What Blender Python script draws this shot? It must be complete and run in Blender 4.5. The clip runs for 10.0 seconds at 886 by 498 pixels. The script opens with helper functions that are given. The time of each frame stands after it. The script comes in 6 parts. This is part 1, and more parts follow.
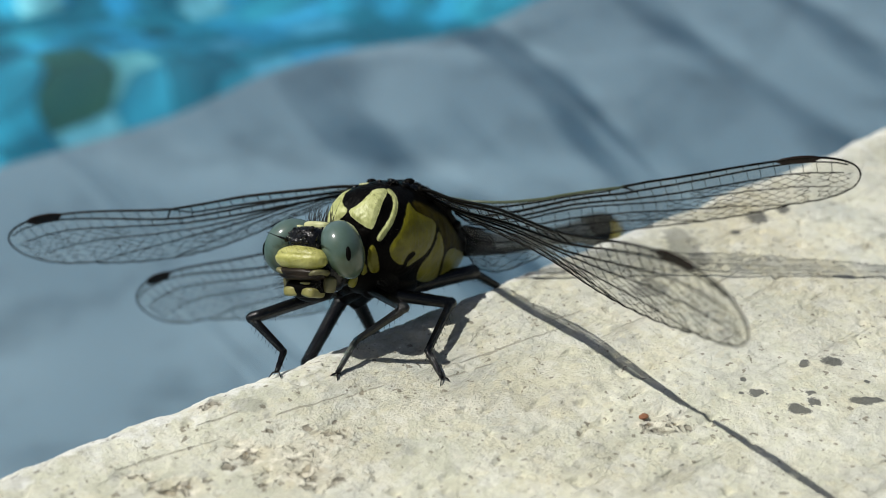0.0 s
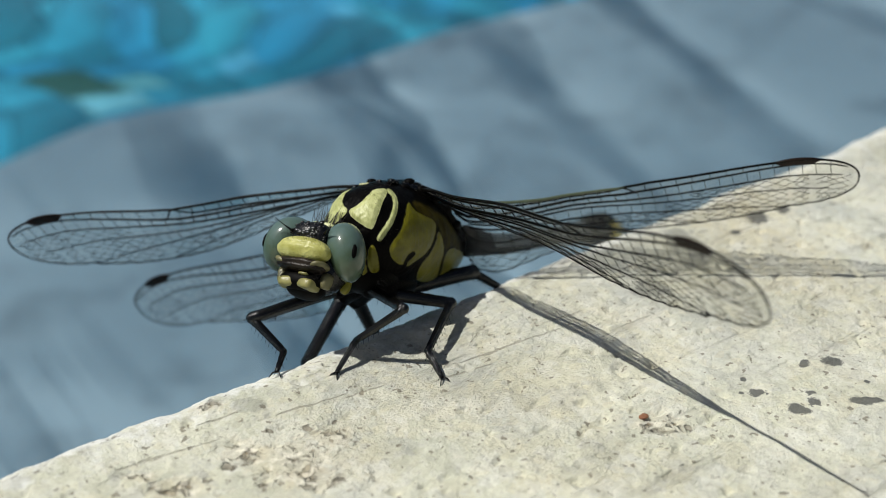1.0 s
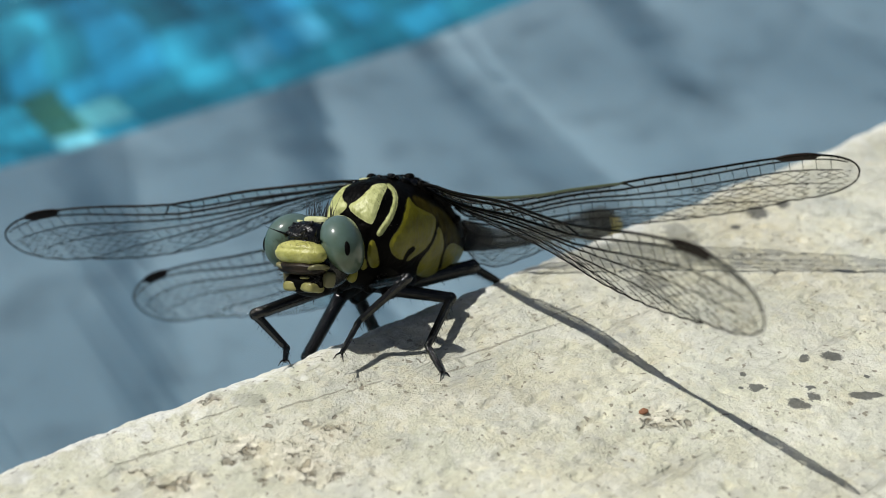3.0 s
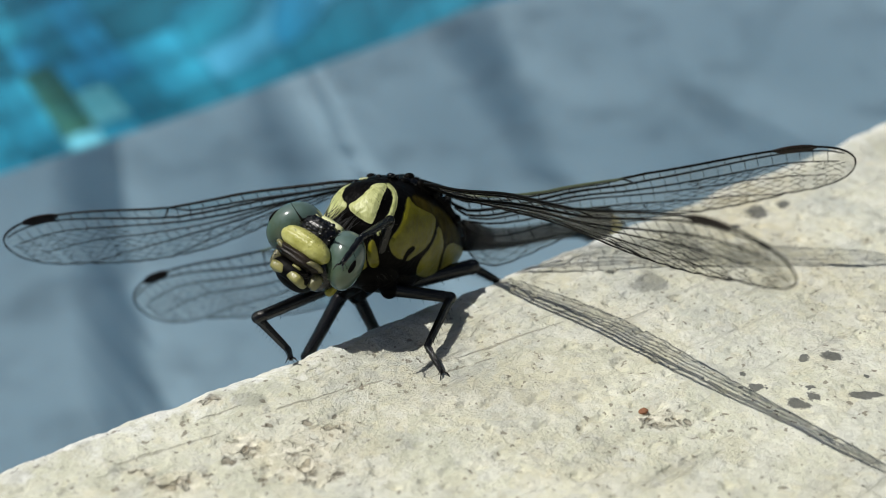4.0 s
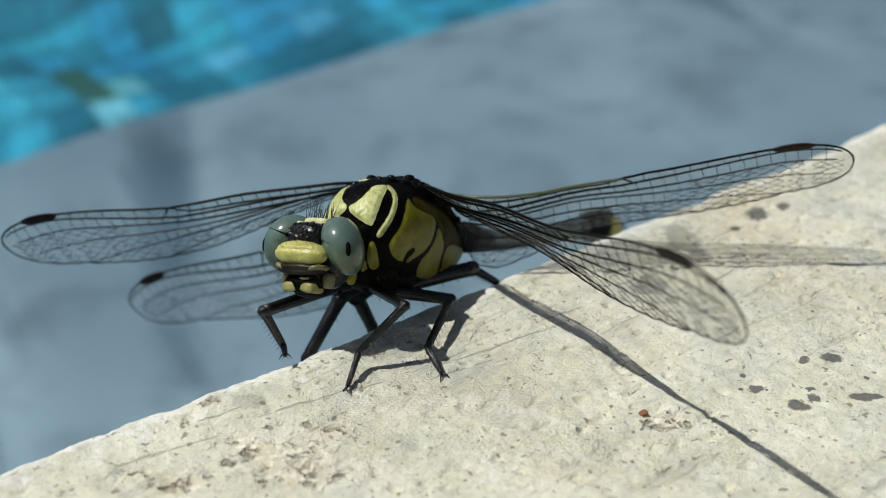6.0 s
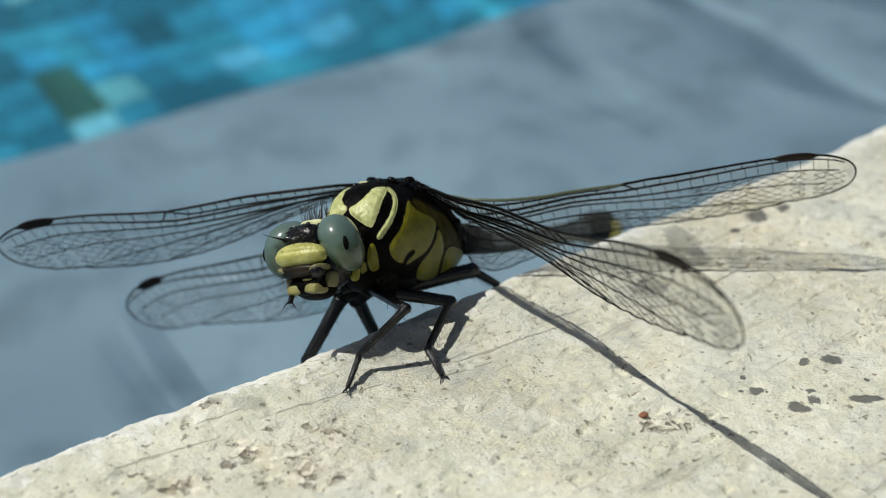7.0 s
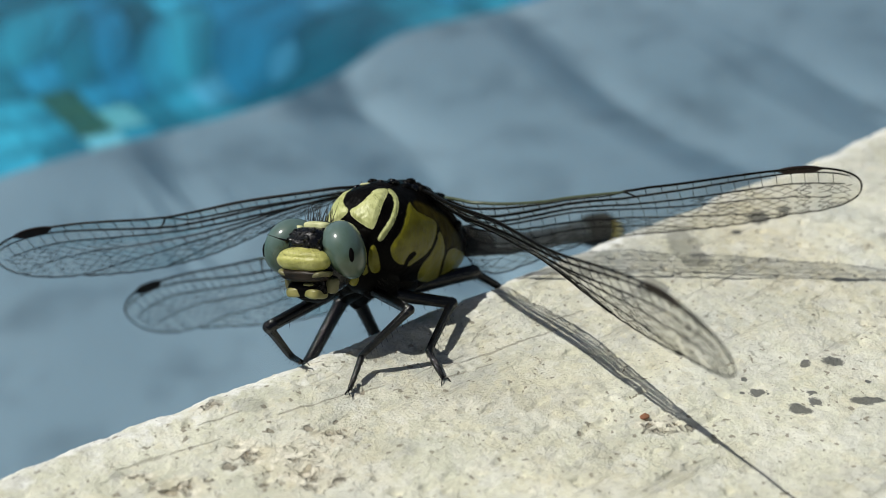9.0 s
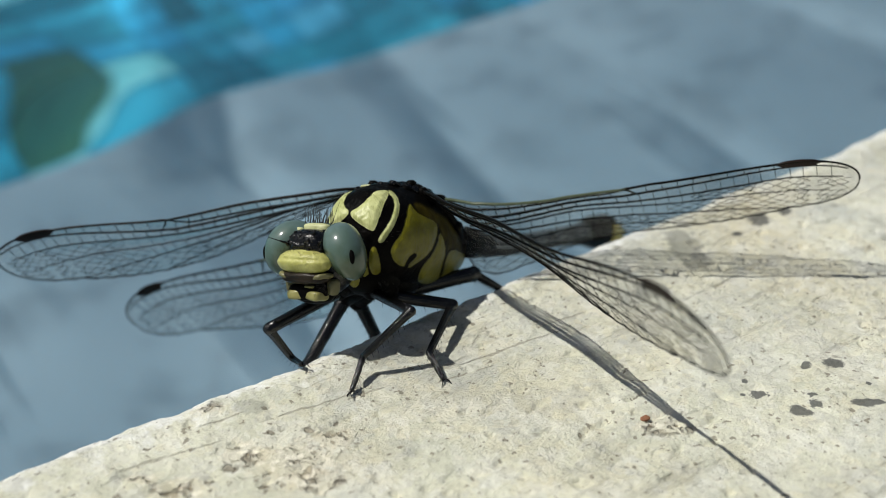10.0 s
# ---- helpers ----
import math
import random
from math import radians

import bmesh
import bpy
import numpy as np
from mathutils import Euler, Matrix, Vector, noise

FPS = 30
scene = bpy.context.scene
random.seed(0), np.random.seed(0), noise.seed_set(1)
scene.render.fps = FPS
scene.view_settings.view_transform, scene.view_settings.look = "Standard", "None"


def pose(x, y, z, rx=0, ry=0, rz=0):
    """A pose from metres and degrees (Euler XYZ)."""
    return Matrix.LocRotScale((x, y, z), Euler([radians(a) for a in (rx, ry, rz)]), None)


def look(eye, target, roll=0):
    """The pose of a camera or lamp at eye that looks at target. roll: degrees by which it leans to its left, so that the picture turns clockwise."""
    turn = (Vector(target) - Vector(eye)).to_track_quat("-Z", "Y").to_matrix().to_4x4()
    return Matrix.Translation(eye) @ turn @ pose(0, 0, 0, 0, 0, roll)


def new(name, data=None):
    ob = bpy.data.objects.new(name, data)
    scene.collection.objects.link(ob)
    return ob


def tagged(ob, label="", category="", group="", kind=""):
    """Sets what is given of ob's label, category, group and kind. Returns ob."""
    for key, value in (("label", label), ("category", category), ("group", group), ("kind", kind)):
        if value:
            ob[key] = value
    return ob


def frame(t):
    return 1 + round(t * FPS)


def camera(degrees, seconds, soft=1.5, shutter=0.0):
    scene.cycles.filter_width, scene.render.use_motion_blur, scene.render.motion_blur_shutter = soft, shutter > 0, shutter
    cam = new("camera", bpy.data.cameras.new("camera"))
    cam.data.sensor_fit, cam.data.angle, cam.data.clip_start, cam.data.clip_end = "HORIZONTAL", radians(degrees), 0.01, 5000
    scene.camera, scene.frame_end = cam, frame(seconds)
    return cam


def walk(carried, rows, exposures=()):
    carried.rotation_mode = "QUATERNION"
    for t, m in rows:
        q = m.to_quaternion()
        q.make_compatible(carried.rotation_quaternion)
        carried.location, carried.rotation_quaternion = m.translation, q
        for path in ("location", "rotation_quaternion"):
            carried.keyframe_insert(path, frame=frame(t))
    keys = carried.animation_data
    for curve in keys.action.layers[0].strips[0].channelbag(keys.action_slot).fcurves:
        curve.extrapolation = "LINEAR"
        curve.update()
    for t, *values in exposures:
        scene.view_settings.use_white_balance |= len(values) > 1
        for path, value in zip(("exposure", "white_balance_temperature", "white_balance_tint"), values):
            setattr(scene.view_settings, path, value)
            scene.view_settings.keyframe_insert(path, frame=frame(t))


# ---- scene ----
MM = 0.001
cam = camera(40, 10.0, soft=0.65)
cam.data.dof.use_dof = True
cam.data.dof.focus_distance = 0.095
cam.data.dof.aperture_fstop = 30.0
walk(cam, [
    (0, pose(-0.53 * MM, 6.28 * MM, 55.04 * MM, 60.728, -0.614, 0.039)),
    (1, pose(-0.53 * MM, 6.28 * MM, 55.04 * MM, 60.728, -0.614, 0.039)),
    (1.5, pose(-0.53 * MM, 6.28 * MM, 55.04 * MM, 60.675, -0.614, 0.039)),
    (2, pose(-0.53 * MM, 6.28 * MM, 55.04 * MM, 60.595, -0.614, 0.039)),
    (2.5, pose(-0.53 * MM, 6.28 * MM, 55.04 * MM, 60.515, -0.614, 0.039)),
    (2.7, pose(-0.53 * MM, 6.28 * MM, 55.04 * MM, 60.502, -0.614, 0.039)),
    (3.8, pose(-0.53 * MM, 6.28 * MM, 55.04 * MM, 60.476, -0.620, 0.027)),
    (4, pose(-0.53 * MM, 6.28 * MM, 55.04 * MM, 60.476, -0.620, 0.027)),
    (4.5, pose(-0.53 * MM, 6.28 * MM, 55.04 * MM, 60.489, -0.620, 0.027)),
    (5, pose(-0.53 * MM, 6.28 * MM, 55.04 * MM, 60.515, -0.620, 0.027)),
    (5.5, pose(-0.53 * MM, 6.28 * MM, 55.04 * MM, 60.515, -0.620, 0.027)),
    (5.7, pose(-0.53 * MM, 6.28 * MM, 55.04 * MM, 60.529, -0.620, 0.027)),
    (6.8, pose(-0.53 * MM, 6.28 * MM, 55.04 * MM, 60.635, -0.618, 0.032)),
    (7, pose(-0.53 * MM, 6.28 * MM, 55.04 * MM, 60.648, -0.618, 0.032)),
    (7.5, pose(-0.53 * MM, 6.28 * MM, 55.04 * MM, 60.648, -0.614, 0.039)),
    (8, pose(-0.53 * MM, 6.28 * MM, 55.04 * MM, 60.688, -0.614, 0.039)),
    (8.5, pose(-0.53 * MM, 6.28 * MM, 55.04 * MM, 60.728, -0.594, 0.074)),
    (9, pose(-0.53 * MM, 6.28 * MM, 55.04 * MM, 60.728, -0.594, 0.074)),
    (9.5, pose(-0.53 * MM, 6.28 * MM, 55.04 * MM, 60.768, -0.594, 0.074)),
    (10, pose(-0.53 * MM, 6.28 * MM, 55.04 * MM, 60.807, -0.581, 0.097)),
])

# ---- light ----
SUN_AT = Vector((-0.502, -0.074, 0.861))
world = bpy.data.worlds.new("sky")
scene.world = world
world.use_nodes = True
wn = world.node_tree.nodes
sky = wn.new("ShaderNodeTexSky")
sky.sky_type = "NISHITA"
sky.sun_disc = False
sky.dust_density = 2.5
sky.sun_elevation = math.atan2(SUN_AT.z, math.hypot(SUN_AT.x, SUN_AT.y))
sky.sun_rotation = math.atan2(SUN_AT.x, SUN_AT.y)
world.node_tree.links.new(sky.outputs[0], wn["Background"].inputs[0])
wn["Background"].inputs[1].default_value = 0.045
sun_data = bpy.data.lights.new("sun", "SUN")
sun_data.energy, sun_data.angle, sun_data.color = 3.86, radians(0.55), (1.0, 0.98, 0.92)
sun_data.cycles.is_caustics_light = True
sun = new("sun", sun_data)
sun.matrix_world = look(SUN_AT, (0, 0, 0))
scene.view_settings.exposure = 0.0


# ---- materials ----
def material(name, colour=(0.5, 0.5, 0.5), rough=0.5, metal=0.0, spec=0.5):
    m = bpy.data.materials.new(name)
    m.use_nodes = True
    p = m.node_tree.nodes["Principled BSDF"]
    p.inputs["Base Color"].default_value = (*colour, 1)
    p.inputs["Roughness"].default_value = rough
    p.inputs["Metallic"].default_value = metal
    p.inputs["Specular IOR Level"].default_value = spec
    return m, m.node_tree, p


def node(tree, kind, **values):
    n = tree.nodes.new(kind)
    for key, value in values.items():
        n.inputs[key].default_value = value
    return n


def place(tree):
    return tree.nodes.new("ShaderNodeTexCoord").outputs["Object"]


def noise_of(tree, where, scale, detail=4.0, rough=0.55, distortion=0.0):
    n = node(tree, "ShaderNodeTexNoise", Scale=scale, Detail=detail, Roughness=rough, Distortion=distortion)
    tree.links.new(where, n.inputs["Vector"])
    return n.outputs["Fac"]


def ramp(tree, fac, stops):
    r = tree.nodes.new("ShaderNodeValToRGB")
    e = r.color_ramp.elements
    while len(e) < len(stops):
        e.new(0.5)
    for el, (at, c) in zip(e, stops):
        el.position, el.color = at, (*c, 1)
    tree.links.new(fac, r.inputs["Fac"])
    return r.outputs["Color"]


def grey(tree, fac, lo, hi):
    r = node(tree, "ShaderNodeMapRange", **{"From Min": lo, "From Max": hi})
    tree.links.new(fac, r.inputs["Value"])
    return r.outputs["Result"]


def mix(tree, fac, a, b, mode="MIX"):
    n = tree.nodes.new("ShaderNodeMix")
    n.data_type, n.blend_type = "RGBA", mode
    for sock, v in ((n.inputs[0], fac), (n.inputs[6], a), (n.inputs[7], b)):
        if isinstance(v, (int, float)):
            sock.default_value = v
        elif isinstance(v, tuple):
            sock.default_value = (*v, 1)
        else:
            tree.links.new(v, sock)
    return n.outputs[2]


def math_node(tree, op, a, b=0.0):
    n = tree.nodes.new("ShaderNodeMath")
    n.operation = op
    for sock, v in zip(n.inputs, (a, b)):
        if isinstance(v, (int, float)):
            sock.default_value = v
        else:
            tree.links.new(v, sock)
    return n.outputs[0]


def bump(tree, p, height, distance, strength=1.0):
    b = node(tree, "ShaderNodeBump", Strength=strength, Distance=distance)
    tree.links.new(height, b.inputs["Height"])
    tree.links.new(b.outputs["Normal"], p.inputs["Normal"])


def chitin(name, dark, light, rough, scale=900, relief=0.04, spec=0.5):
    """Insect shell: fine mottling, pits and a slight sheen."""
    m, t, p = material(name, dark, rough, 0.0, spec)
    w = place(t)
    c = ramp(t, noise_of(t, w, scale, 6), [(0.3, dark), (0.7, light)])
    t.links.new(c, p.inputs["Base Color"])
    bump(t, p, noise_of(t, w, scale * 4, 3), relief * MM, 0.6)
    t.links.new(math_node(t, "ADD", math_node(t, "MULTIPLY", noise_of(t, w, scale * 2, 3), 0.24), rough - 0.12), p.inputs["Roughness"])
    return m


BLACK = chitin("black_shell", (0.0008, 0.0008, 0.0008), (0.004, 0.0035, 0.003), 0.5, 900, 0.04, 0.05)
GLOSS = chitin("glossy_black_shell", (0.0006, 0.0006, 0.0008), (0.003, 0.003, 0.0036), 0.27, 1500, 0.06, 0.45)
PALE = chitin("pale_yellow_shell", (0.42, 0.44, 0.20), (0.60, 0.61, 0.34), 0.42, 1400, 0.12)
YELLOW = chitin("yellow_shell", (0.13, 0.12, 0.004), (0.22, 0.205, 0.010), 0.4, 700, 0.11)
LIP = chitin("lip_yellow_shell", (0.17, 0.16, 0.045), (0.30, 0.28, 0.10), 0.38, 900, 0.05)
FACE = chitin("face_yellow_shell", (0.30, 0.29, 0.05), (0.54, 0.53, 0.19), 0.34, 900, 0.16)
BROWN = chitin("dark_brown_shell", (0.004, 0.003, 0.002), (0.028, 0.020, 0.013), 0.4, 700, 0.12, 0.2)
LIMB = chitin("ridged_black_shell", (0.0006, 0.0006, 0.0008), (0.004, 0.004, 0.0045), 0.16, 1500, 0.10, 0.5)
OLIVE = chitin("olive_shell", (0.17, 0.16, 0.05), (0.31, 0.29, 0.11), 0.4, 900, 0.04)
GOLD = chitin("golden_shell", (0.42, 0.30, 0.02), (0.60, 0.46, 0.05), 0.4, 700, 0.05)
DULL = chitin("dull_tan_shell", (0.10, 0.095, 0.04), (0.19, 0.175, 0.08), 0.4, 900, 0.04)
SLATE = chitin("slate_shell", (0.012, 0.018, 0.025), (0.035, 0.048, 0.058), 0.4, 500, 0.04)
VEIN = chitin("wing_vein", (0.0015, 0.0014, 0.001), (0.005, 0.0045, 0.0035), 0.4, 1500, 0.01, 0.12)
COSTA = chitin("green_costal_vein", (0.05, 0.065, 0.035), (0.10, 0.125, 0.075), 0.35, 1500, 0.01)
STIGMA = chitin("wing_spot", (0.005, 0.0025, 0.002), (0.015, 0.005, 0.0035), 0.5, 1500, 0.02, 0.12)
HAIR = chitin("hair", (0.004, 0.004, 0.004), (0.012, 0.011, 0.010), 0.5, 2000, 0.0)
DOWN = chitin("pale_hair", (0.02, 0.018, 0.014), (0.06, 0.055, 0.042), 0.6, 2000, 0.0)


def eye_material():
    m, t, p = material("compound_eye", (0.12, 0.22, 0.22), 0.5, 0.0, 0.15)
    w = place(t)
    sep = t.nodes.new("ShaderNodeSeparateXYZ")
    t.links.new(w, sep.inputs[0])
    soft = math_node(t, "MULTIPLY", noise_of(t, w, 620, 4, 0.6, 0.5), 1.6)
    high = math_node(t, "ADD", math_node(t, "MULTIPLY", sep.outputs["Z"], 250.0), soft)
    c = ramp(t, grey(t, high, -0.1, 1.9), [(0.0, (0.055, 0.075, 0.028)), (0.3, (0.06, 0.095, 0.06)), (0.65, (0.085, 0.135, 0.12)), (1.0, (0.15, 0.21, 0.21))])
    t.links.new(c, p.inputs["Base Color"])
    v = node(t, "ShaderNodeTexVoronoi", Scale=16000.0)
    t.links.new(w, v.inputs["Vector"])
    bump(t, p, v.outputs["Distance"], 0.006 * MM, 0.4)
    p.inputs["Coat Weight"].default_value = 1.0
    p.inputs["Coat Roughness"].default_value = 0.155
    p.inputs["Coat IOR"].default_value = 1.5
    return m


def thorax_material():
    """Black shell with pale and yellow fields; how far each point lies inside a field is kept on the mesh, in millimetres."""
    m, t, p = material("banded_shell", (0.002, 0.002, 0.002), 0.45)
    w = place(t)
    wave = math_node(t, "MULTIPLY", math_node(t, "SUBTRACT", noise_of(t, w, 2600, 4, 0.6), 0.5), 0.16)
    mottle, blotch = noise_of(t, w, 1300, 6), noise_of(t, w, 330, 4)
    # fine wrinkles that run down the plates
    run = t.nodes.new("ShaderNodeMapping")
    run.inputs["Scale"].default_value = (1.0, 1.0, 0.16)
    run.inputs["Rotation"].default_value = (0.5, 0.3, 0)
    t.links.new(w, run.inputs["Vector"])
    wrinkle = noise_of(t, run.outputs[0], 4200, 4, 0.6)
    c = ramp(t, mottle, [(0.3, (0.0008, 0.0008, 0.0008)), (0.7, (0.004, 0.0035, 0.003))])
    fields = []
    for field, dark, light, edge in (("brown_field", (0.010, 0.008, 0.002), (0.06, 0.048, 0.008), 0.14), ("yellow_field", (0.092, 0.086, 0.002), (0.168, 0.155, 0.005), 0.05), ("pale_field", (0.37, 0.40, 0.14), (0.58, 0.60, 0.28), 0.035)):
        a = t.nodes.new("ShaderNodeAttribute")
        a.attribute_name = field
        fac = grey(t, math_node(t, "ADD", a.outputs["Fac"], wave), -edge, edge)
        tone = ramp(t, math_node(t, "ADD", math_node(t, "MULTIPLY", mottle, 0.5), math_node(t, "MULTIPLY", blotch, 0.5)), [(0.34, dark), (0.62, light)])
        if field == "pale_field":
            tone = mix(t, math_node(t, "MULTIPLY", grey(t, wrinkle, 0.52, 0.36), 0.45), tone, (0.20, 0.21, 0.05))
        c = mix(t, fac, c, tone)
        fields.append(fac)
    t.links.new(c, p.inputs["Base Color"])
    shown = math_node(t, "MAXIMUM", fields[1], fields[2])
    t.links.new(math_node(t, "ADD", math_node(t, "MULTIPLY", shown, 0.36), 0.04), p.inputs["Specular IOR Level"])
    t.links.new(math_node(t, "ADD", math_node(t, "MULTIPLY", mottle, 0.25), 0.28), p.inputs["Roughness"])
    h = math_node(t, "ADD", math_node(t, "MULTIPLY", wrinkle, 0.7), math_node(t, "MULTIPLY", shown, 0.9))
    bump(t, p, h, 0.09 * MM, 0.8)
    return m


BANDED = thorax_material()
EYE = eye_material()


def membrane_material():
    m = bpy.data.materials.new("wing_membrane")
    m.use_nodes = True
    t = m.node_tree
    t.nodes.remove(t.nodes["Principled BSDF"])
    clear = node(t, "ShaderNodeBsdfTransparent", Color=(0.96, 0.955, 0.93, 1))
    shine = node(t, "ShaderNodeBsdfGlossy", Color=(0.9, 0.95, 1, 1), Roughness=0.18)
    f = node(t, "ShaderNodeFresnel", IOR=1.38)
    # the membrane's own grey film, thickened to stand in for reflected sky
    veil = node(t, "ShaderNodeBsdfDiffuse", Color=(0.45, 0.45, 0.43, 1))
    a = t.nodes.new("ShaderNodeMixShader")
    a.inputs[0].default_value = 0.14
    b = t.nodes.new("ShaderNodeMixShader")
    w = place(t)
    bn = node(t, "ShaderNodeBump", Strength=0.5, Distance=0.05 * MM)
    t.links.new(noise_of(t, w, 500, 2), bn.inputs["Height"])
    t.links.new(bn.outputs[0], shine.inputs["Normal"])
    t.links.new(clear.outputs[0], a.inputs[1])
    t.links.new(veil.outputs[0], a.inputs[2])
    t.links.new(math_node(t, "MULTIPLY", f.outputs[0], 0.25), b.inputs[0])
    t.links.new(a.outputs[0], b.inputs[1])
    t.links.new(shine.outputs[0], b.inputs[2])
    t.links.new(b.outputs[0], t.nodes["Material Output"].inputs["Surface"])
    return m


MEMBRANE = membrane_material()

EDGE = Vector((0.794, 0.608, 0)).normalized()      # along the pool's rim
INTO = Vector((-0.608, 0.794, 0)).normalized()     # from the stone out over the water
RIM = Vector((-8.28, 91.5, 0)) * MM      # a point of the rim


def on_stone(x, y, z=0.0):
    """A place given along the rim and back from it, in millimetres."""
    return RIM + EDGE * (x * MM) - INTO * (y * MM) + Vector((0, 0, z * MM))


STAINS = (
    (21.4, 30.1, 0.80, 0.62, 0.64, 0.85, (0.07, 0.075, 0.075)),
    (28.7, 27.6, 1.05, 0.62, 0.64, 0.85, (0.07, 0.075, 0.075)),
    (26.5, 26.5, 0.41, 0.49, 0.64, 0.85, (0.07, 0.075, 0.075)),
    (23.2, 30.1, 0.56, 0.53, 0.64, 0.85, (0.07, 0.075, 0.075)),
    (23.8, 29.2, 0.39, 0.31, 0.64, 0.85, (0.07, 0.075, 0.075)),
    (20.3, 26.5, 0.66, 0.53, 0.64, 0.85, (0.07, 0.075, 0.075)),
    (26.3, 32.2, 1.15, 0.42, 0.64, 0.85, (0.07, 0.075, 0.075)),
    (28.3, 31.1, 0.49, 0.36, 0.64, 0.85, (0.07, 0.075, 0.075)),
    (21.1, 25.0, 0.27, 0.24, 0.64, 0.85, (0.07, 0.075, 0.075)),
    (20.6, 27.3, 0.15, 0.19, 0.64, 0.85, (0.07, 0.075, 0.075)),
    (33.2, 7.0, 1.86, 2.84, 0.63, 0.5, (0.07, 0.075, 0.075)),
    (31.7, 10.1, 1.56, 1.39, 0.63, 0.5, (0.07, 0.075, 0.075)),
    (43.0, 7.9, 1.00, 1.35, 0.63, 0.85, (0.07, 0.075, 0.075)),
    (46.7, 8.3, 0.68, 0.63, 0.63, 0.85, (0.07, 0.075, 0.075)),
    (38.8, 8.6, 0.81, 0.46, 0.63, 0.85, (0.07, 0.075, 0.075)),
    (24.8, 11.0, 1.49, 1.73, 0.64, 0.5, (0.07, 0.075, 0.075)),
    (-11.7, 5.0, 1.27, 1.08, 0.64, 0.28, (0.07, 0.075, 0.075)),
    (19.4, 25.9, 0.17, 0.23, 0.64, 0.85, (0.07, 0.075, 0.075)),
    (-16.4, 10.4, 0.51, 0.37, 0.64, 0.6, (0.14, 0.105, 0.065)),
    (-14.2, 9.8, 0.40, 0.29, 0.64, 0.6, (0.14, 0.105, 0.065)),
    (-14.4, 12.3, 0.32, 0.28, 0.64, 0.6, (0.14, 0.105, 0.065)),
    (-12.4, 14.1, 0.51, 0.49, 0.64, 0.6, (0.14, 0.105, 0.065)),
    (-11.6, 14.4, 0.16, 0.25, 0.64, 0.6, (0.14, 0.105, 0.065)),
    (-18.2, 10.8, 0.51, 0.24, 0.64, 0.6, (0.14, 0.105, 0.065)),
    (-21.0, 10.4, 0.65, 0.59, 0.64, 0.6, (0.14, 0.105, 0.065)),
    (-9.7, 10.1, 0.41, 0.34, 0.64, 0.6, (0.14, 0.105, 0.065)),
    (-7.7, 10.4, 0.17, 0.24, 0.64, 0.6, (0.14, 0.105, 0.065)),
    (-11.9, 8.5, 0.16, 0.17, 0.64, 0.6, (0.14, 0.105, 0.065)),
    (-10.7, 9.4, 0.16, 0.17, 0.64, 0.6, (0.14, 0.105, 0.065)),
    (-15.6, 13.5, 0.43, 0.24, 0.64, 0.6, (0.14, 0.105, 0.065)),
    (11.0, 24.8, 0.21, 0.24, 0.64, 0.6, (0.14, 0.105, 0.065)),
    (13.0, 26.6, 0.42, 0.31, 0.64, 0.6, (0.14, 0.105, 0.065)),
    (5.8, 22.3, 0.17, 0.20, 0.64, 0.6, (0.14, 0.105, 0.065)),
    (-4.1, 8.4, 0.22, 0.37, 0.64, 0.6, (0.14, 0.105, 0.065)),
    (-12.8, 12.5, 2.98, 2.24, 0.64, 0.28, (0.64, 0.56, 0.39)),
    (-14.8, 9.5, 1.81, 1.30, 0.64, 0.28, (0.64, 0.56, 0.39)),
    (-20.6, 10.5, 2.11, 1.50, 0.64, 0.28, (0.64, 0.56, 0.39)),
    (11.7, 25.0, 1.89, 1.41, 0.64, 0.28, (0.64, 0.56, 0.39)),
    (-8.7, 11.9, 1.84, 1.00, 0.64, 0.28, (0.64, 0.56, 0.39)),
    (-14.5, 3.0, 1.27, 0.87, 0.64, 0.28, (0.64, 0.56, 0.39)),
    (-12.2, 15.2, 2.34, 1.22, 0.64, 0.28, (0.64, 0.56, 0.39)),
    (-21.8, 7.7, 1.17, 0.74, 0.64, 0.28, (0.64, 0.56, 0.39)),
    (-8.2, 7.6, 3.55, 0.09, 0.12, 0.42, (0.18, 0.15, 0.10)),
    (-3.7, 8.6, 1.84, 0.09, 0.12, 0.42, (0.18, 0.15, 0.10)),
    (7.0, 10.1, 3.16, 0.09, 0.12, 0.42, (0.18, 0.15, 0.10)),
    (10.8, 10.7, 3.68, 0.09, 0.12, 0.42, (0.18, 0.15, 0.10)),
    (-17.9, 6.9, 2.63, 0.09, 0.12, 0.42, (0.18, 0.15, 0.10)),
    (-21.1, 6.3, 1.84, 0.09, 0.12, 0.42, (0.18, 0.15, 0.10)),
    (15.7, 10.0, 2.37, 0.09, 0.12, 0.42, (0.18, 0.15, 0.10)),
    (3.9, 11.1, 2.89, 0.09, 0.12, 0.42, (0.18, 0.15, 0.10)),
    (-14.2, 5.0, 1.58, 0.09, 0.12, 0.42, (0.18, 0.15, 0.10)),
)
GRIT_AT = (11.1, 23.8)


